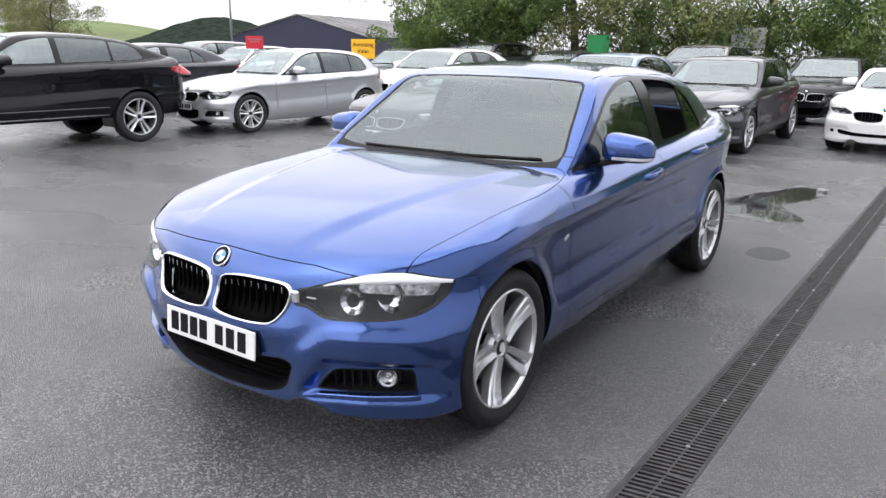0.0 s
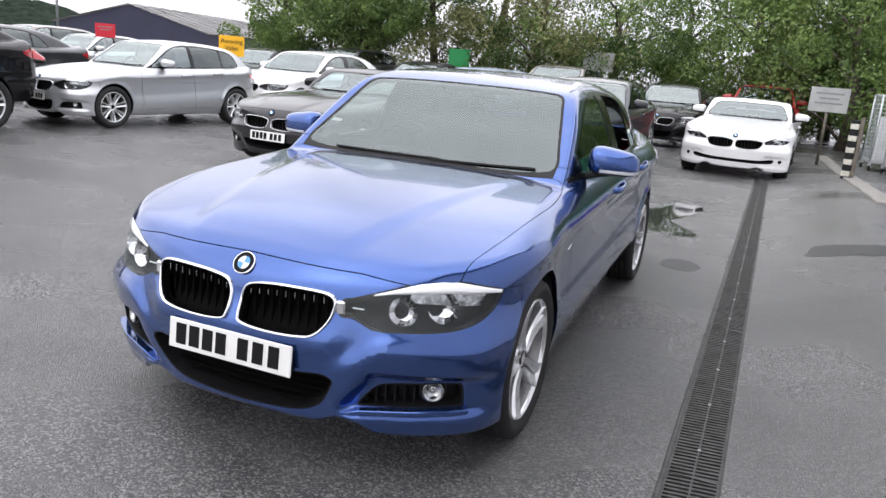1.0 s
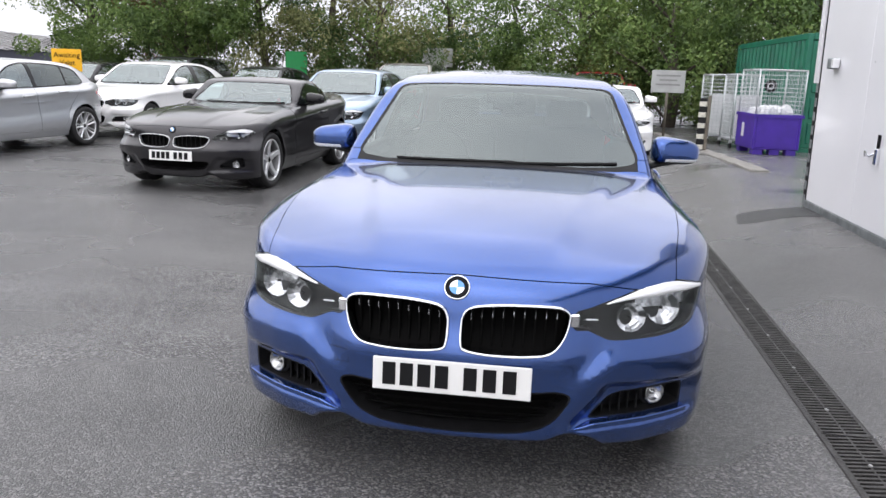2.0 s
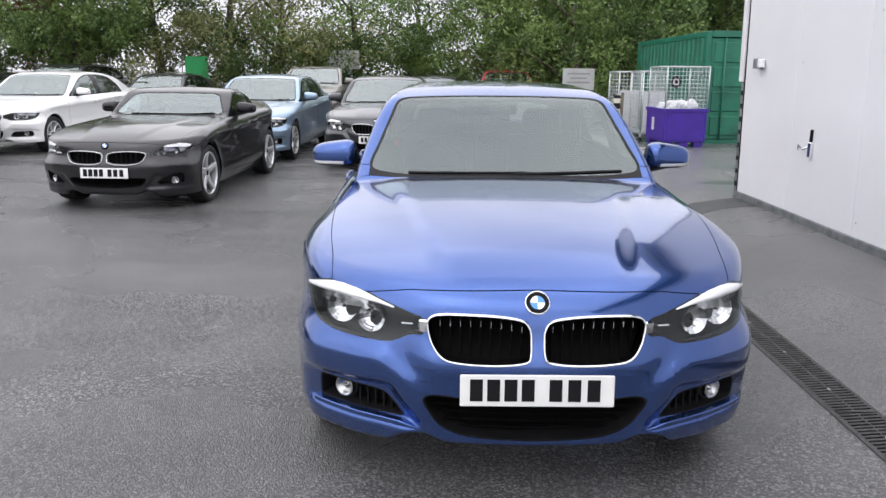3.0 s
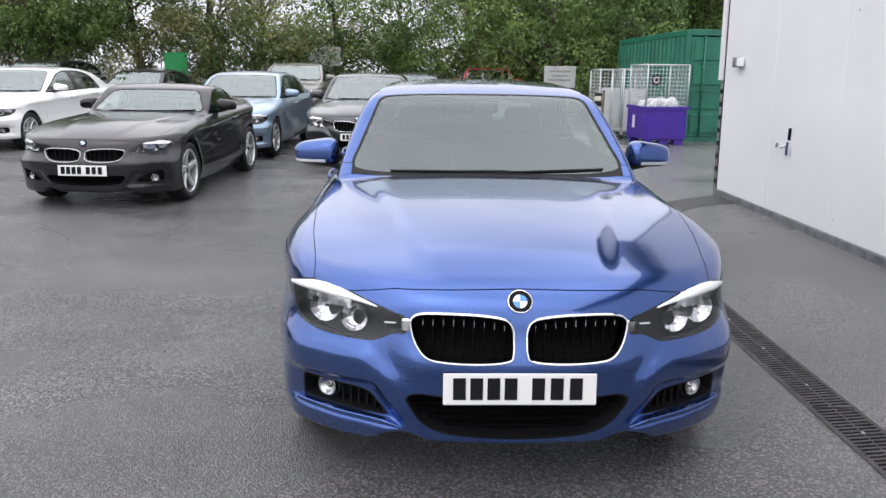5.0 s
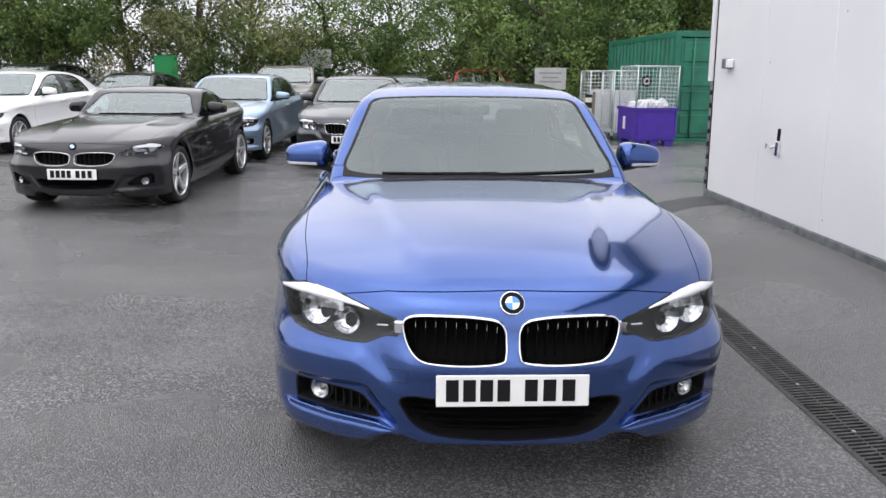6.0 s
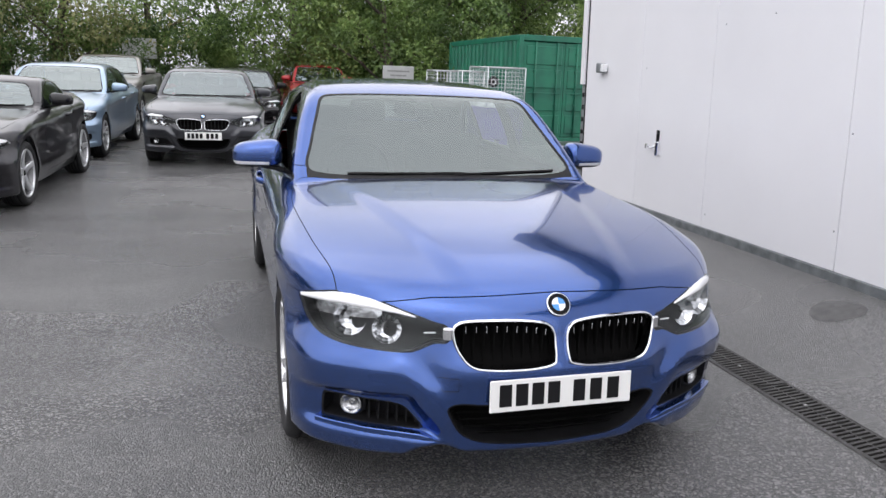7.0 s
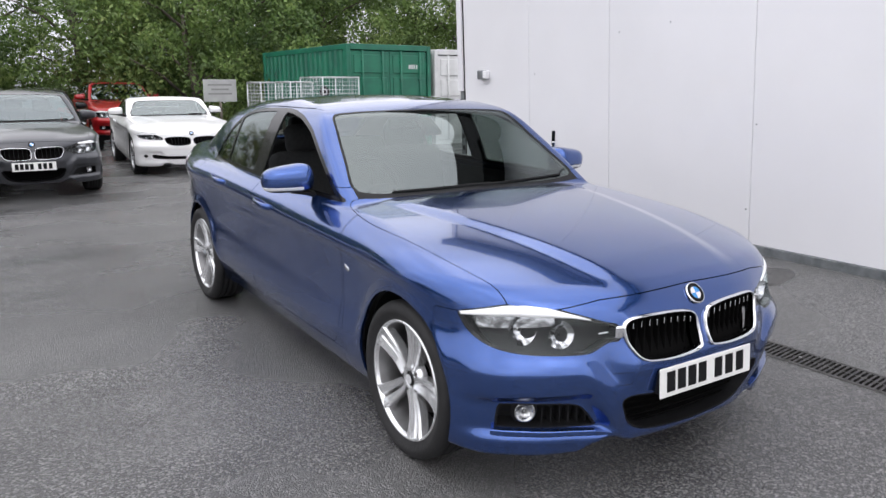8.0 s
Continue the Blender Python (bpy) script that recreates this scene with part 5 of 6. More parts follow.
def crate():
    c = empty("plastic_crate", "deep purple plastic pallet box on tarmac", "crate", pose(4.16, 11.50, ground_z(4.16, 11.5), 0, 0, 5))
    w, d, h, t = 0.82, 0.94, 0.70, 0.045
    for x in (-w / 2 + t / 2, w / 2 - t / 2):
        part("crate_wall", box_bm((t, d, h - 0.12), (x, 0, 0.12 + (h - 0.12) / 2), 0.012), PURPLE, c)
    for y in (-d / 2 + t / 2, d / 2 - t / 2):
        part("crate_wall", box_bm((w - 2 * t, t, h - 0.12), (0, y, 0.12 + (h - 0.12) / 2), 0.012), PURPLE, c)
    part("crate_base", box_bm((w, d, 0.05), (0, 0, 0.13), 0.01), PURPLE, c)
    part("crate_rim", sweep([(-w / 2, -d / 2, h), (w / 2, -d / 2, h), (w / 2, d / 2, h), (-w / 2, d / 2, h)], [(-0.03, -0.035), (-0.03, 0.02), (0.03, 0.02), (0.03, -0.035)], True), PURPLE, c)
    for x in (-w / 2 + 0.12, 0, w / 2 - 0.12):
        for y in (-d / 2 + 0.1, d / 2 - 0.1):
            part("crate_foot", box_bm((0.18, 0.16, 0.13), (x, y, 0.065), 0.015), PURPLE, c)
    part("crate_label", box_bm((0.004, 0.12, 0.24), (-w / 2 - 0.002, 0.1, 0.42)), PALEBOX, c)
    rnd = random.Random(5)
    for i in range(11):
        bm = bmesh.new()
        bmesh.ops.create_icosphere(bm, subdivisions=2, radius=1)
        for v in bm.verts:
            k = 1 + 0.35 * noise.noise(v.co * 1.7 + Vector((i * 7, 0, 0)))
            v.co = Vector((v.co.x * 0.14 * k, v.co.y * 0.14 * k, v.co.z * 0.10 * k))
        a = i * 2.4
        r = 0.0 if i == 0 else 0.15 * (i % 2) + 0.10
        ob = part("rubbish_bag", bm, BAG, None, m=c.matrix_basis @ pose(r * math.cos(a) * 1.1, r * math.sin(a) * 0.9, 0.64 + 0.06 * (1 - r) + 0.03 * (i % 3), 20 * i, 15 * i, 40 * i))
        tagged(ob, "crumpled white plastic bag heaped in the crate", "bag", "bags in the crate")


crate()


def wire_panel(bm, a, b, h, z0, pitch=0.075):
    a, b = Vector(a), Vector(b)
    n = max(2, int((b - a).length / pitch))
    for i in range(n + 1):
        p = a.lerp(b, i / n)
        sweep([(p.x, p.y, z0), (p.x, p.y, z0 + h)], round_profile(0.0035, 4), up=(0, 1, 0.01), bm=bm)
    k = int(h / pitch)
    for i in range(k + 1):
        z = z0 + h * i / k
        sweep([(a.x, a.y, z), (b.x, b.y, z)], round_profile(0.0035, 4), bm=bm)


def cage(m, w=0.8, d=0.72, h=1.50):
    c = empty("roll_cage", "galvanised wire roll cage on tarmac", "cage", m, "wire roll cages")
    for x in (-w / 2, w / 2):
        for y in (-d / 2, d / 2):
            part("cage_post", sweep([(x, y, 0.14), (x, y, h)], round_profile(0.014, 8), up=(0, 1, 0.01)), WIRE, c, smooth=True)
            part("castor", lathe([(-0.015, 0.0), (-0.015, 0.055), (0.015, 0.055), (0.015, 0.0)], 16), BLACK, c, m=pose(x, y, 0.058))
            part("castor_fork", box_bm((0.05, 0.05, 0.06), (x, y, 0.125), 0.006), WIRE, c)
    part("cage_base", box_bm((w, d, 0.04), (0, 0, 0.17), 0.006), WIRE, c)
    for (p, q) in (((-w / 2, -d / 2), (-w / 2, d / 2)), ((w / 2, -d / 2), (w / 2, d / 2)), ((-w / 2, d / 2), (w / 2, d / 2)), ((-w / 2, -d / 2), (w / 2, -d / 2))):
        bm = bmesh.new()
        wire_panel(bm, (*p, 0), (*q, 0), h - 0.22, 0.2)
        tagged(part("mesh_panel", bm, WIRE, c), kind="stuff")
        part("top_rail", sweep([(*p, h), (*q, h)], round_profile(0.014, 8)), WIRE, c, smooth=True)
    return c


for x, y in ((3.74, 14.0), (3.98, 12.9)):
    cg = cage(pose(x, y, ground_z(x, y), 0, 0, 5), 0.50, 0.70, 1.42)
    part("back_panel", box_bm((0.44, 0.012, 0.80), (0, -0.33, 0.62), 0.003), BAG, cg, "pale solid panel")


def mesh_collar():
    """A wire collar that stands on the crate's rim."""
    c = empty("mesh_collar", "galvanised wire collar standing on the purple crate", "cage", pose(4.16, 11.50, ground_z(4.16, 11.5) + 0.72, 0, 0, 5))
    w, d, h = 0.80, 0.90, 0.76
    rim = [(-w / 2, -d / 2), (w / 2, -d / 2), (w / 2, d / 2), (-w / 2, d / 2)]
    for p, q in zip(rim, rim[1:] + rim[:1]):
        bm = bmesh.new()
        wire_panel(bm, (*p, 0), (*q, 0), h - 0.02, 0.01, 0.068)
        tagged(part("mesh_panel", bm, WIRE, c), kind="stuff")
        part("top_rail", sweep([(*p, h), (*q, h)], round_profile(0.013, 8)), WIRE, c, smooth=True)
        part("collar_post", sweep([(*p, 0.0), (*p, h)], round_profile(0.013, 8), up=(0, 1, 0.01)), WIRE, c, smooth=True)
    part("round_plate", lathe([(-0.012, 0.0), (-0.012, 0.11), (-0.022, 0.115), (-0.026, 0.10), (-0.026, 0.0)], 28, "y"), BLACK, c, "round dark plate with a white ring", True, pose(0.10, 0.40, 0.48))
    part("plate_ring", lathe([(-0.028, 0.042), (-0.034, 0.05), (-0.028, 0.06)], 24, "y"), BAG, c, smooth=True, m=pose(0.10, 0.40, 0.48))


mesh_collar()
YELLOW = mat("sign_yellow", (0.80, 0.42, 0.01), 0.4, vary=0.08, scale=4)
REDS = mat("sign_red", (0.55, 0.012, 0.03), 0.4, vary=0.08, scale=4)
GREENS = mat("sign_green", (0.0, 0.21, 0.05), 0.4, vary=0.1, scale=4)
BOARD = mat("sign_board", (0.36, 0.37, 0.36), 0.5, vary=0.2, scale=4)
POSTW = mat("painted_post", (0.62, 0.60, 0.52), 0.6, vary=0.25, scale=20)
POSTWOOD = mat("weathered_timber", (0.17, 0.15, 0.12), 0.8, vary=0.4, scale=12, bump=0.4, bscale=40)


PALEBAR = mat("faded_text", (0.20, 0.20, 0.20), 0.7)


def sign(name, label, m, w, h, z, material, post=GALV, words=(), bars=0):
    s = empty(name, label, "sign", m)
    part("sign_post", sweep([(0, 0.03, 0), (0, 0.03, z + h / 2)], round_profile(0.028, 10), up=(0, 1, 0.01)), post, s, smooth=True)
    part("sign_panel", box_bm((w, 0.012, h), (0, 0, z), 0.004), material, s)
    for i, (tx, size) in enumerate(words):
        cu = bpy.data.curves.new("lettering", "FONT")
        cu.body, cu.size, cu.align_x, cu.extrude = tx, size, "CENTER", 0.002
        ob = new("lettering", cu)
        dg = bpy.context.evaluated_depsgraph_get()
        me = bpy.data.meshes.new_from_object(ob.evaluated_get(dg))
        bpy.data.objects.remove(ob)
        link_mesh("lettering", me, INK, s, m=pose(0, -0.010, z + 0.05 - 0.135 * i, 90, 0, 0))
    for i in range(bars):
        part("text_bar", box_bm((w * (0.72 - 0.2 * (i % 2)), 0.004, h * 0.07), (0, -0.008, z + h * (0.26 - 0.2 * i))), PALEBAR, s)
    return s


sign("valet_sign", "yellow sign board on a post with black words", pose(-8.66, 10.1, 0, 0, 0, 42), 0.50, 0.40, 1.42, YELLOW, words=(("Awaiting", 0.125), ("Valet", 0.125)))
sign("red_sign", "small red sign board on a post", pose(-12.4, 10.4, 0, 0, 0, 45), 0.42, 0.30, 1.52, REDS, bars=2)
sign("green_sign", "plain green sign board before the trees", pose(-7.75, 20.2, 0, 0, 0, 20), 0.66, 0.85, 1.48, GREENS)
sign("notice_board", "weathered white notice board on a timber post", pose(2.62, 13.6, 0.12, 0, 0, -8), 0.68, 0.46, 1.25, BOARD, POSTWOOD, bars=3)
sign("white_board", "white board behind a parked car", pose(-3.3, 20.3, 0, 0, 0, 10), 0.9, 0.55, 1.85, BOARD)


def bollard():
    c = empty("striped_post", "square timber post with white and black bands", "post", pose(2.92, 11.1, ground_z(2.92, 11.1), 0, 0, -20))
    part("post_core", box_bm((0.12, 0.12, 0.95), (0, 0, 0.475), 0.01), BLACK, c)
    for i in range(5):
        part("white_band", box_bm((0.126, 0.126, 0.095), (0, 0, 0.09 + 0.19 * i), 0.008), POSTW, c)
    part("post_stake", box_bm((0.05, 0.06, 1.0), (0.095, 0.0, 0.5), 0.006), POSTWOOD, c)


bollard()
KERB = mat("kerb_concrete", (0.24, 0.23, 0.21), 0.75, vary=0.35, scale=9, bump=0.4, bscale=60)
kb = empty("kerb_edging", "worn pale concrete edging flush with tarmac", "kerb", kind="structure")
for i in range(9):
    y = 8.2 + 0.92 * i
    x = 3.12 - 0.035 * (y - 8)
    part("kerb_stone", box_bm((0.26, 0.90, 0.10), (x, y, ground_z(x, y) - 0.02), 0.012, (0, 0, 2)), KERB, kb)

# ---- trees along the back ----
BARK = mat("bark", (0.09, 0.075, 0.06), 0.9, vary=0.4, scale=10, bump=0.6, bscale=30)


def leaf_mat(name, a, b_, c):
    m = mat(name, a, 0.55)
    n, l = m.node_tree.nodes, m.node_tree.links
    geo = n.new("ShaderNodeNewGeometry")
    r = n.new("ShaderNodeValToRGB")
    r.color_ramp.elements[0].color, r.color_ramp.elements[1].color = (*a, 1), (*c, 1)
    r.color_ramp.elements.new(0.6).color = (*b_, 1)
    co = n.new("ShaderNodeTexCoord")
    cl = n.new("ShaderNodeTexNoise")
    cl.inputs["Scale"].default_value, cl.inputs["Detail"].default_value = 1.1, 2
    l.new(co.outputs["Object"], cl.inputs["Vector"])
    k1, k2 = n.new("ShaderNodeMapRange"), n.new("ShaderNodeMapRange")
    for k, src, span in ((k1, cl.outputs["Fac"], (0.34, 0.68, 0.0, 0.62)), (k2, geo.outputs["Random Per Island"], (0.0, 1.0, 0.0, 0.38))):
        for key, v in zip(("From Min", "From Max", "To Min", "To Max"), span):
            k.inputs[key].default_value = v
        l.new(src, k.inputs["Value"])
    ad = n.new("ShaderNodeMath")
    l.new(k1.outputs[0], ad.inputs[0])
    l.new(k2.outputs[0], ad.inputs[1])
    l.new(ad.outputs[0], r.inputs["Fac"])
    p = n["Principled BSDF"]
    l.new(r.outputs[0], p.inputs["Base Color"])
    tr = n.new("ShaderNodeBsdfTranslucent")
    l.new(r.outputs[0], tr.inputs["Color"])
    ms = n.new("ShaderNodeMixShader")
    ms.inputs[0].default_value = 0.4
    l.new(p.outputs[0], ms.inputs[1])
    l.new(tr.outputs[0], ms.inputs[2])
    l.new(ms.outputs[0], n["Material Output"].inputs["Surface"])
    return m


LEAFS = [leaf_mat("leaf_green", (0.030, 0.062, 0.015), (0.14, 0.22, 0.055), (0.30, 0.38, 0.13)),
         leaf_mat("leaf_olive", (0.048, 0.060, 0.020), (0.175, 0.19, 0.07), (0.32, 0.31, 0.14)),
         leaf_mat("leaf_deep", (0.022, 0.048, 0.014), (0.09, 0.155, 0.042), (0.18, 0.25, 0.08)),
         leaf_mat("leaf_rust", (0.12, 0.075, 0.03), (0.20, 0.12, 0.05), (0.13, 0.14, 0.04))]


def leaves(rng, centres, radii, count, size):
    """Small folded leaves scattered in clumps."""
    k = rng.integers(0, len(centres), count)
    d = rng.normal(size=(count, 3))
    d /= np.linalg.norm(d, axis=1)[:, None]
    P = centres[k] + d * (radii[k] * rng.uniform(0.35, 1.08, count) ** 0.6)[:, None] * np.array([1, 1, 0.8])
    a = rng.normal(size=(count, 3))
    a /= np.linalg.norm(a, axis=1)[:, None]
    b_ = np.cross(a, rng.normal(size=(count, 3)))
    b_ /= np.maximum(np.linalg.norm(b_, axis=1), 1e-6)[:, None]
    s = (size * rng.uniform(0.6, 1.3, count))[:, None]
    nn = np.cross(a, b_)
    V = np.stack([P - a * s, P + b_ * s * 0.5 + nn * s * 0.12, P + a * s, P - b_ * s * 0.5 + nn * s * 0.12], 1).reshape(-1, 3)
    return V, np.arange(4 * count).reshape(-1, 4)


def tree(x, y, h, spread, seed, tone, count=7000, low=0.25, size=0.062):
    rng = np.random.default_rng(seed)
    t = empty("tree", ("broad-leaved tree with dense green crown behind the car park", "tree with thin olive crown and gaps of sky", "dark green tree with dense low crown", "tree with rust-tinged drying leaves")[tone], "tree", pose(x, y, 0), "trees along the boundary")
    top = h * 0.72
    path = [(0.12 * math.sin(seed + i), 0.10 * math.cos(seed * 1.3 + i), top * i / 5) for i in range(6)]
    part("trunk", sweep(path, round_profile(0.16, 8), up=(0, 1, 0.01), taper=[1.25, 1, 0.85, 0.7, 0.5, 0.25]), BARK, t, smooth=True)
    cs, rs = [], []
    for i in range(11):
        a = 2.4 * i + seed
        z = h * (low + (0.92 - low) * (i + 0.5) / 11)
        r = spread * (0.5 + 0.55 * math.sin(math.pi * min(0.95, (i + 1) / 12)))
        e = Vector((r * math.cos(a) * 0.75, r * math.sin(a) * 0.75, z))
        s0 = Vector((0, 0, max(0.3, z - 0.35 * r - 0.3)))
        mid = s0.lerp(e, 0.5) + Vector((0, 0, 0.15))
        part("limb", sweep([s0, mid, e], round_profile(0.05, 6), up=(0.3, 0.2, 1), taper=[1, 0.7, 0.25]), BARK, t, smooth=True)
        for q in range(5):
            off = rng.normal(size=3) * np.array([0.42, 0.42, 0.28]) * r
            cs.append(np.array(e) + off)
            rs.append(r * rng.uniform(0.24, 0.46))
    V, Fq = leaves(rng, np.array(cs), np.array(rs), int(count * 2.4), size)
    keep = V.reshape(-1, 4, 3)[:, 0, 2] > 0.05
    me = bpy.data.meshes.new("crown")
    Q = V.reshape(-1, 4, 3)[keep].reshape(-1, 3)
    me.from_pydata(Q.tolist(), [], np.arange(len(Q)).reshape(-1, 4).tolist())
    link_mesh("crown", me, LEAFS[tone], t)
    return t


rt = random.Random(3)
n_trees = 15
for i in range(n_trees):
    x = -16.2 + 2.15 * i
    y = 22.6 + 1.6 * math.sin(i * 2.1) + (0.3 * max(0, x - 2) if x < 12 else 0)
    tree(x, y, {5: 5.4, 6: 4.7, 7: 4.9}.get(i, 6.6 + 1.5 * rt.random()), 2.1, 11 + i, (0, 3, 0, 2, 1, 1, 0, 2, 0, 0, 1, 0, 0, 2, 0)[i], {5: 3000, 6: 2400, 7: 2400, 4: 4000}.get(i, 8000))
for i in range(13):
    x = -15.0 + 2.1 * i
    y = 20.9 + 0.5 * math.sin(i * 1.7) + (0.15 * max(0, x - 2))
    h = 2.6 + 0.9 * rt.random()
    rng = np.random.default_rng(100 + i)
    b = empty("shrub", "dense leafy shrub at the edge of tarmac", "shrub", pose(x, y, 0), "shrubs under the trees")
    cs = rng.uniform(-1, 1, (26, 3)) * np.array([1.3, 0.7, h / 2 - 0.2]) + np.array([0, 0, h / 2])
    V, Fq = leaves(rng, cs, rng.uniform(0.4, 0.75, 26), 9500, 0.052)
    V[:, 2] = np.maximum(V[:, 2], 0.02)
    me = bpy.data.meshes.new("foliage")
    me.from_pydata(V.tolist(), [], Fq.tolist())
    link_mesh("foliage", me, LEAFS[(0, 2, 0, 1, 2)[i % 5]], b)
    for q in range(4):
        part("stem", sweep([(0.2 * q - 0.3, 0, 0), (0.3 * q - 0.45, 0.1, h * 0.7)], round_profile(0.03, 6), up=(0, 1, 0.2), taper=[1, 0.3]), BARK, b, smooth=True)
for i, (x, y, h) in enumerate(((5.2, 20.5, 6.8), (8.5, 21.5, 7.2), (12.5, 22, 7.0), (3.4, 18.6, 4.6), (-62, 31, 6.5), (-68, 33, 6.8), (-57, 29.5, 5.2))):
    tree(x, y, h, 2.3, 60 + i, (2, 0, 0, 0, 1, 0, 1)[i], 9000, 0.15)


# ---- parked cars ----
def variant(**over):
    base = dict(door=(0.525,), doors=DOORS, handles=((1.50, 0.858), (2.29, 0.912)), dash=0.72, nose=0.0)
    base.update(over)
    return sedan_shape(**base)


ROOF_F = [(0.2, 0.63), (0.72, 0.982), (1.0, 1.178), (1.27, 1.350), (1.5, 1.400), (1.85, 1.425)]
G_ESTATE = curve(*ROOF_F, (2.4, 1.425), (3.0, 1.40), (3.35, 1.34), (3.55, 1.15), (3.72, 0.9))
G_HATCH = curve(*ROOF_F, (2.4, 1.415), (2.9, 1.365), (3.3, 1.25), (3.55, 1.06), (3.75, 0.85))
G_COUPE = curve(*ROOF_F, (2.3, 1.41), (2.8, 1.34), (3.3, 1.20), (3.65, 1.05), (3.9, 0.9))
G_ROAD = curve((0.3, 0.68), (0.72, 0.975), (1.0, 1.13), (1.3, 1.262), (1.6, 1.305), (1.9, 1.30), (2.25, 1.215), (2.6, 1.06), (2.95, 0.9), (3.3, 0.75))
DLO_F = [(0.70, 0.960), (0.80, 1.008), (1.0, 1.130), (1.2, 1.250), (1.32, 1.300), (1.48, 1.342), (1.72, 1.366), (2.1, 1.362)]
DLO_ESTATE = DLO_F + [(2.6, 1.345), (3.1, 1.31), (3.3, 1.24), (3.36, 1.08), (3.25, 1.02), (2.3, 0.997), (1.6, 0.977), (1.0, 0.963)]
DLO_HATCH = DLO_F + [(2.5, 1.335), (2.85, 1.27), (3.02, 1.14), (3.0, 1.03), (2.3, 0.997), (1.6, 0.977), (1.0, 0.963)]
DLO_ROAD = [(0.72, 0.955), (0.85, 1.01), (1.05, 1.11), (1.3, 1.21), (1.6, 1.250), (1.9, 1.235), (2.15, 1.15), (2.25, 1.0), (2.1, 0.965), (1.4, 0.955)]
SCREEN_ROAD = [(0, 0.70), (0.35, 0.692), (0.60, 0.70), (0.70, 0.745), (0.655, 0.90), (0.60, 1.08), (0.54, 1.17), (0.45, 1.20), (0.2, 1.215)]
BACK_END = [(0, 3.46), (0.45, 3.46), (0.55, 3.50), (0.56, 3.58), (0, 3.62)]
ROAD_DOOR = [("front_door", DOORS[0][1], [(1.90, 0.306), (2.0, 0.40), (2.05, 0.60), (2.10, 0.80), (2.12, 1.0)])]
TWIN, STAR, MULTI = (5, 0.018, 0.045, 0.030, 0.036), (5, 0, 0, 0.075, 0.055), (7, 0.010, 0.032, 0.020, 0.024)

ROAD_KIDNEY = [(0.43, 0.625), (0.415, 0.655), (0.32, 0.668), (0.18, 0.668), (0.07, 0.655), (0.030, 0.635), (0.026, 0.595), (0.045, 0.552), (0.15, 0.533), (0.30, 0.536), (0.39, 0.562)]
ROAD_LAMP = [(0.842, 0.712), (0.79, 0.742), (0.72, 0.752), (0.64, 0.740), (0.55, 0.705), (0.48, 0.672), (0.455, 0.650), (0.46, 0.625), (0.52, 0.622), (0.64, 0.628), (0.74, 0.640), (0.80, 0.665), (0.836, 0.695)]
roadster = dict(dash=1.02, wb=2.50, tail=3.36, wide=0.895, lift=-0.03, G=G_ROAD, dlo=DLO_ROAD, panes=((0.5, 1.98), (2.02, 2.3)), screen=SCREEN_ROAD,
                back=[(0, 2.3), (0.35, 2.3), (0.4, 2.5), (0, 2.5)], doors=ROAD_DOOR, handles=((1.75, 0.86),), rear_seats=False, kidney=ROAD_KIDNEY, lamp=ROAD_LAMP, mir_dz=-0.13, top_h=1.36, recess=0.020, dip=0.0, nose_round=0.05, ring=ALLOY,
                mouth=[(0, 0.395), (0.28, 0.395), (0.42, 0.388), (0.41, 0.335), (0.34, 0.290), (0.15, 0.276), (0, 0.274)],
                side_mouth=[(0.772, 0.435), (0.73, 0.440), (0.62, 0.405), (0.53, 0.350), (0.505, 0.318), (0.56, 0.308), (0.74, 0.315), (0.772, 0.335)])
roadster_pale = dict(roadster, ring=GLOSSBLACK, mouth=[(0, 0.352), (0.40, 0.358), (0.60, 0.385), (0.64, 0.375), (0.62, 0.325), (0.45, 0.305), (0.2, 0.300), (0, 0.300)],
                     side_mouth=[(0.76, 0.380), (0.72, 0.385), (0.70, 0.360), (0.70, 0.335), (0.74, 0.330), (0.765, 0.345)])


def park(name, label, colour, x, y, rz, shp, strips=(), **kw):
    car, sk = build_car(name, label, colour, shp, m=pose(x, y, 0.0, 0, 0, rz), **kw)
    for z, y0, y1, r, material in strips:
        for sg in (1, -1):
            ys = np.linspace(y0, y1, 14)
            xs = bisect(lambda t: sk.f(t, ys, np.full(14, z)), np.full(14, sg * 1.2), np.full(14, sg * 0.3))
            part("sill_strip", sweep([(a, b, z) for a, b in zip(xs, ys)], round_profile(r, 6)), material, car, "bright strip along the sill", True)
    return car


park("roadster_car", "dark grey two-seat roadster, wet, plate with bars", GREY, -3.88, 5.62, -3, variant(**roadster, mirror_paint=DARK), h=0.032, style=STAR, rim_r=0.245)
park("hatchback_car", "silver five-door hatchback, wet", SILVER, -8.82, 6.48, -7, variant(wb=2.66, tail=3.40, wide=0.875, G=G_HATCH, dlo=DLO_HATCH, panes=((0.5, 1.70), (1.78, 2.50), (2.53, 3.1)), back=BACK_END, R=0.32), h=0.032, style=MULTI, finish=SLATE)
park("suv_coupe_car", "black tall sloping-roof sport utility car", DARK, -9.35, 1.55, -3, variant(wb=2.93, tail=3.95, wide=0.97, lift=0.20, wheel=0.385, G=G_COUPE, dlo=DLO_HATCH, panes=((0.5, 1.70), (1.78, 2.50), (2.53, 3.1)), back=BACK_END), h=0.035, style=TWIN, rim_r=0.275, plate=False, strips=((0.555, 0.48, 2.46, 0.005, BARREL), (0.44, 0.48, 2.46, 0.010, BARREL)))
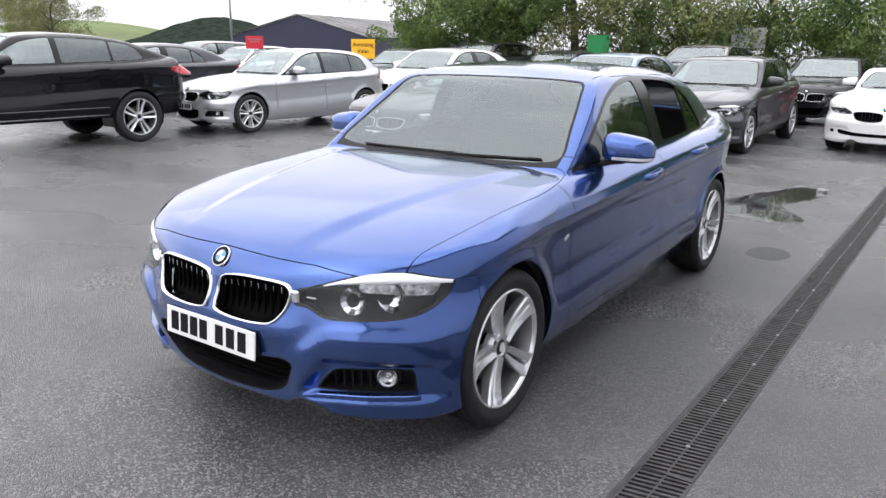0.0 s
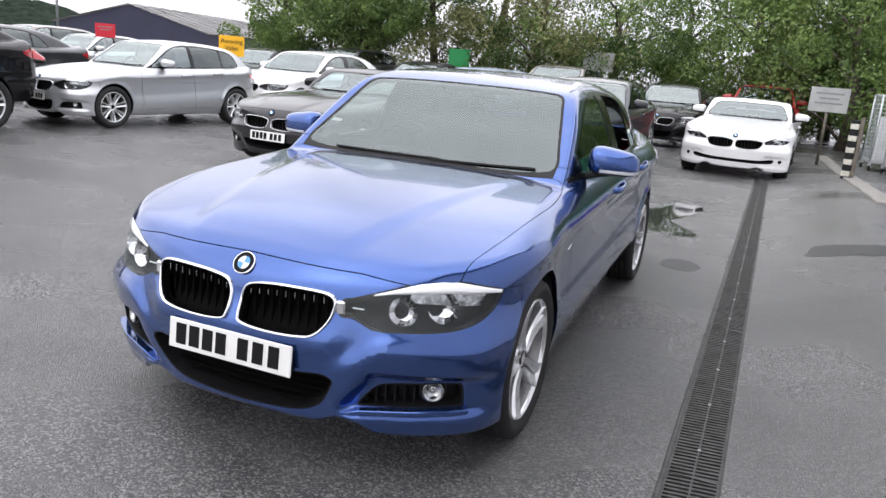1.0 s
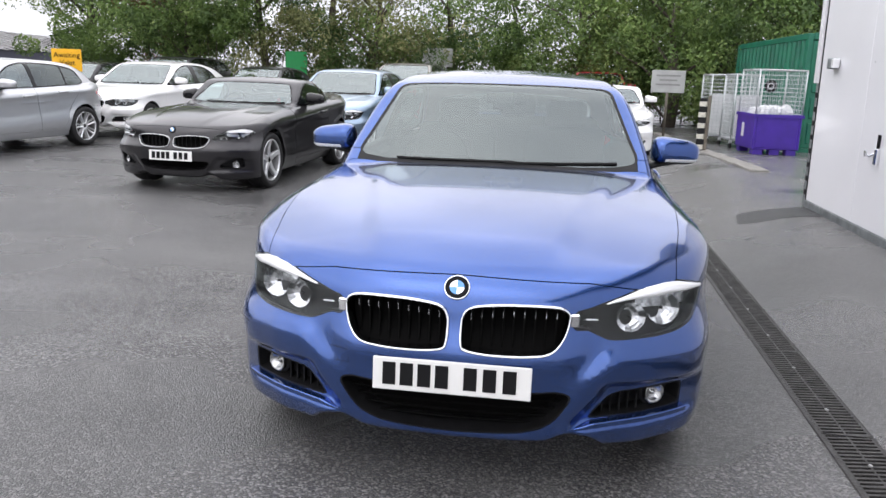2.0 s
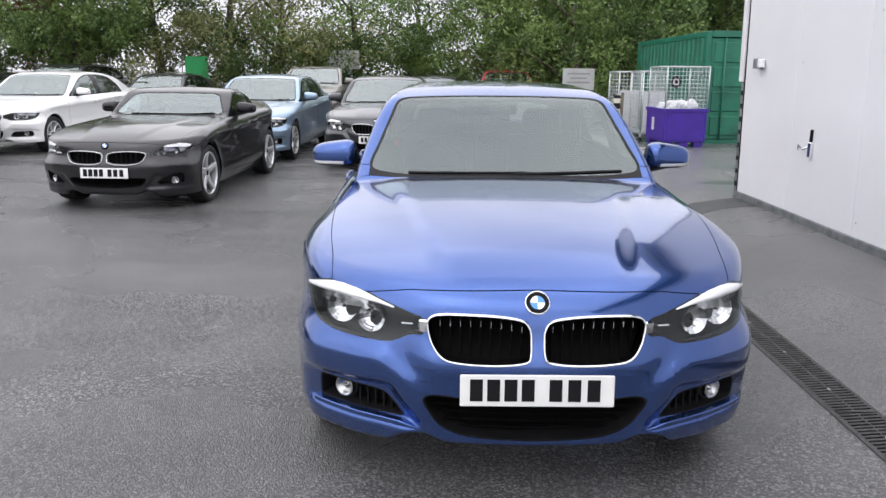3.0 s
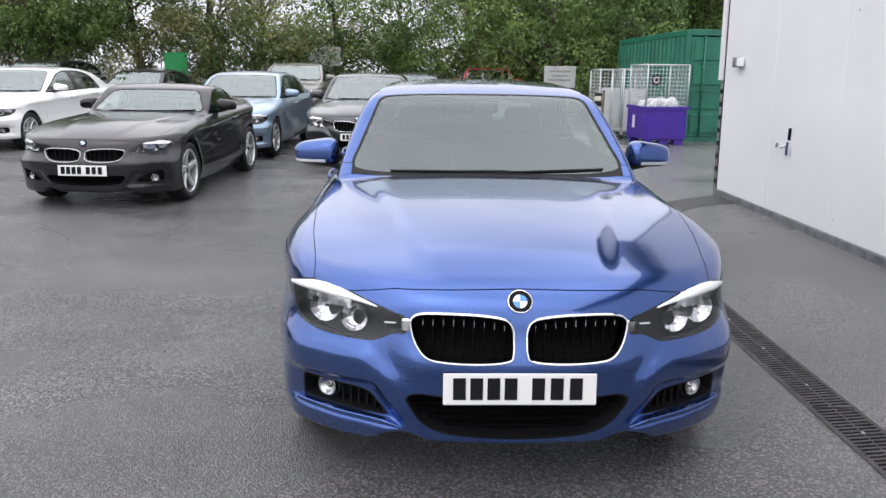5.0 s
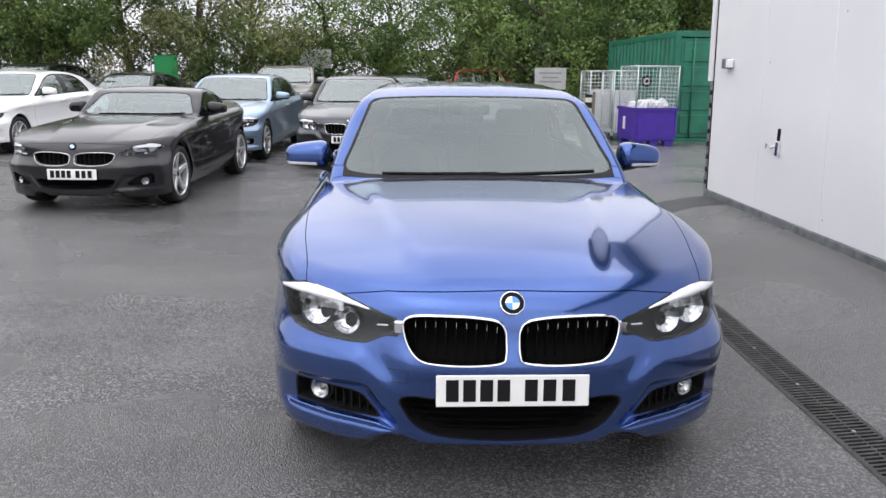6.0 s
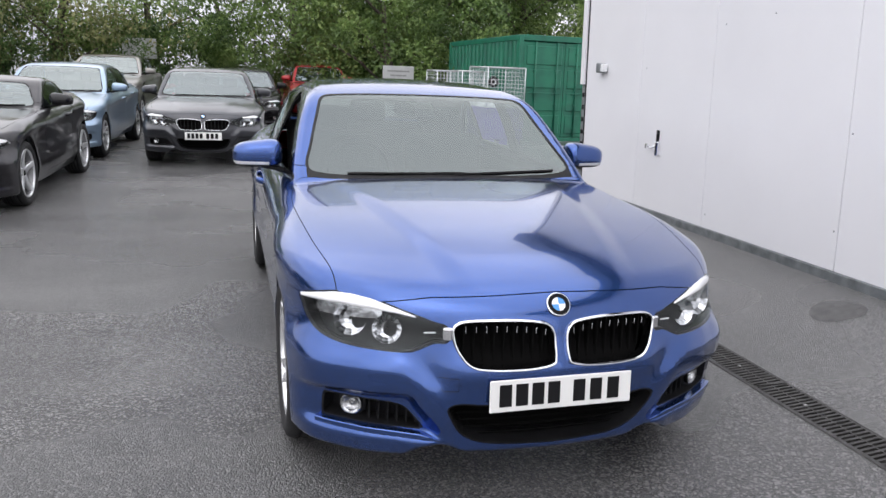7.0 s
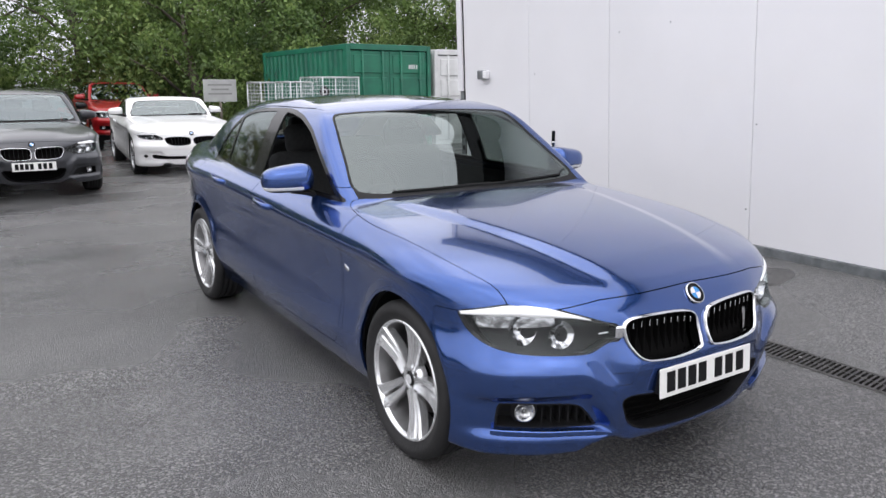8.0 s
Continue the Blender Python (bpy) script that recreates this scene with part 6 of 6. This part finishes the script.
park("saloon_car", "white four-door saloon with dark wheels, wet", WHITE, -8.35, 10.9, -4, variant(wb=2.95, tail=4.05, wide=0.93, lift=0.03), style=MULTI, finish=SLATE)
park("saloon_car", "pale ice-blue four-door saloon", ICE, -3.75, 10.1, -4, variant(), h=0.035, style=TWIN, plate=False)
park("estate_car", "dark grey estate car with roof rails", SLATE, -1.36, 9.55, -1.5, variant(wb=2.76, tail=3.72, G=G_ESTATE, dlo=DLO_ESTATE, panes=((0.5, 1.70), (1.78, 2.50), (2.53, 3.4)), back=BACK_END), h=0.032, style=TWIN)
park("roadster_car", "white two-seat roadster with dark grilles", WHITE, 1.2, 11.3, -3, variant(**roadster_pale), h=0.035, style=TWIN, plate=False)
park("hatchback_car", "black compact car in the back row", DARK, -0.62, 15.3, -2, variant(wb=2.66, tail=3.40, wide=0.875, G=G_HATCH, dlo=DLO_HATCH, panes=((0.5, 1.70), (1.78, 2.50), (2.53, 3.1)), back=BACK_END), style=TWIN, plate=False)
park("people_carrier", "tall sand-grey sport utility car", SAND, -3.8, 16.2, -4, variant(wb=2.85, tail=3.75, wide=0.94, lift=0.22, wheel=0.36, G=G_ESTATE, dlo=DLO_ESTATE, panes=((0.5, 1.70), (1.78, 2.50), (2.53, 3.4)), back=BACK_END), style=TWIN, rim_r=0.25, plate=False)
park("hatchback_car", "red compact car behind the white roadster", RED, 1.45, 17.3, 0, variant(wb=2.6, tail=3.3, wide=0.87, lift=0.16, G=G_HATCH, dlo=DLO_HATCH, panes=((0.5, 1.70), (1.78, 2.50), (2.53, 3.1)), back=BACK_END), style=TWIN, plate=False)
park("saloon_car", "dark grey saloon with bright window trim", SLATE, -14.0, 6.5, -4, variant(wb=3.05, tail=4.2, wide=0.94, lift=0.04), style=MULTI, plate=False)
park("estate_car", "grey estate car in the far row", SAND, -20.5, 13.4, -6, variant(lift=0.12, G=G_ESTATE, dlo=DLO_ESTATE, panes=((0.5, 1.70), (1.78, 2.50), (2.53, 3.4)), back=BACK_END), h=0.05, plate=False)
park("hatchback_car", "silver compact car in the far row", SILVER, -16.5, 12.2, -6, variant(wb=2.6, tail=3.3, G=G_HATCH, dlo=DLO_HATCH, panes=((0.5, 1.70), (1.78, 2.50), (2.53, 3.1)), back=BACK_END), h=0.05, plate=False)
park("estate_car", "black estate car in the far row", DARK, -12.2, 14.4, -6, variant(G=G_ESTATE, dlo=DLO_ESTATE, panes=((0.5, 1.70), (1.78, 2.50), (2.53, 3.4)), back=BACK_END), h=0.05, plate=False)
park("people_carrier", "dark tall car in the far row", SLATE, -11.0, 17.0, -5, variant(lift=0.22, wheel=0.36, G=G_ESTATE, dlo=DLO_ESTATE, panes=((0.5, 1.70), (1.78, 2.50), (2.53, 3.4)), back=BACK_END), h=0.05, plate=False)
park("saloon_car", "dark blue-grey saloon before the trees", SLATE, -8.0, 16.4, -5, variant(), h=0.05, plate=False)

# ---- beyond the car park ----
NAVY = mat("navy_cladding", (0.022, 0.024, 0.055), 0.6, vary=0.2, scale=0.4)
SHEET = mat("pale_roof_sheet", (0.42, 0.42, 0.42), 0.6, vary=0.4, scale=0.35, color2=(0.24, 0.23, 0.22))
HILLWOOD = mat("far_wood", (0.030, 0.042, 0.032), 0.95, vary=0.5, scale=0.35, spec=0.0, bump=0.6, bscale=0.5)
MEADOW = mat("far_meadow", (0.13, 0.17, 0.06), 0.95, vary=0.35, scale=0.03)


def shed():
    """A long dark shed with a pale ribbed roof, gable towards the car park."""
    b = empty("far_shed", "navy clad industrial shed with pale sheet roof", "building", pose(-60.5, 59.0, 0, 0, 0, 15))
    w, l, e, a = 17.0, 40.0, 2.2, 4.5
    bm = bmesh.new()
    g = [(-w / 2, 0), (w / 2, 0), (w / 2, e), (0, a), (-w / 2, e)]
    f0, f1 = [bm.verts.new((x, 0, z)) for x, z in g], [bm.verts.new((x, l, z)) for x, z in g]
    bm.faces.new(f0)
    bm.faces.new(f1)
    for i in (0, 1, 4):
        bm.faces.new((f0[i], f0[(i + 1) % 5], f1[(i + 1) % 5], f1[i]))
    part("wall", bm, NAVY, b)
    n = 30
    for sg in (1, -1):
        for i in range(n):
            y0 = -0.3 + (l + 0.6) * i / n
            bm = bmesh.new()
            k = 0.05 * (i % 2)
            v = [bm.verts.new(p) for p in ((0, y0, a + 0.12 + k), (0, y0 + (l + 0.6) / n, a + 0.12 + k), (sg * (w / 2 + 0.4), y0 + (l + 0.6) / n, e + 0.05 + k), (sg * (w / 2 + 0.4), y0, e + 0.05 + k))]
            bm.faces.new(v)
            bmesh.ops.solidify(bm, geom=bm.faces[:], thickness=0.06)
            part("roof_sheet", bm, SHEET, b)


shed()


def hill(name, label, cx, cy, rx, ry, h, material, seed, rough=0.12):
    bm = bmesh.new()
    n, m_ = 220, 44
    rings = []
    for j in range(m_ + 1):
        r = j / m_
        ring = []
        for i in range(n):
            a = 2 * math.pi * i / n
            x, y = r * math.cos(a), r * math.sin(a)
            z = h * (math.cos(math.pi * r) * 0.5 + 0.5)
            z += h * 0.035 * noise.noise(Vector((x * 60 + seed, y * 60, seed))) * (1 - r) + h * rough * noise.noise(Vector((x * 7 + seed, y * 7, seed))) * (1 - r) + h * rough * 0.5 * noise.noise(Vector((x * 25, y * 25 + seed, 1))) * (1 - r)
            ring.append(bm.verts.new((cx + rx * x, cy + ry * y, z - 0.3)))
        rings.append(ring)
    for p, q in zip(rings, rings[1:]):
        for i in range(n):
            bm.faces.new((p[i], p[(i + 1) % n], q[(i + 1) % n], q[i]))
    return tagged(part(name, bm, material, smooth=True), label, "hill", kind="structure")


hill("wooded_hill", "dark wooded hill in the far distance", -320, 257, 60, 55, 13.6, HILLWOOD, 3, 0.05)
hill("meadow_hill", "pale green meadow slope in the far distance", -455, 262, 120, 110, 13, MEADOW, 8, 0.05)
part("lamp_pole", sweep([(0, 0, 0), (0, 0, 7)], round_profile(0.07, 8), up=(0, 1, 0.01)), GALV, None, smooth=True, m=pose(-38, 31, 0))
tagged(bpy.data.objects["lamp_pole"], "thin grey lamp pole in the distance", "pole")
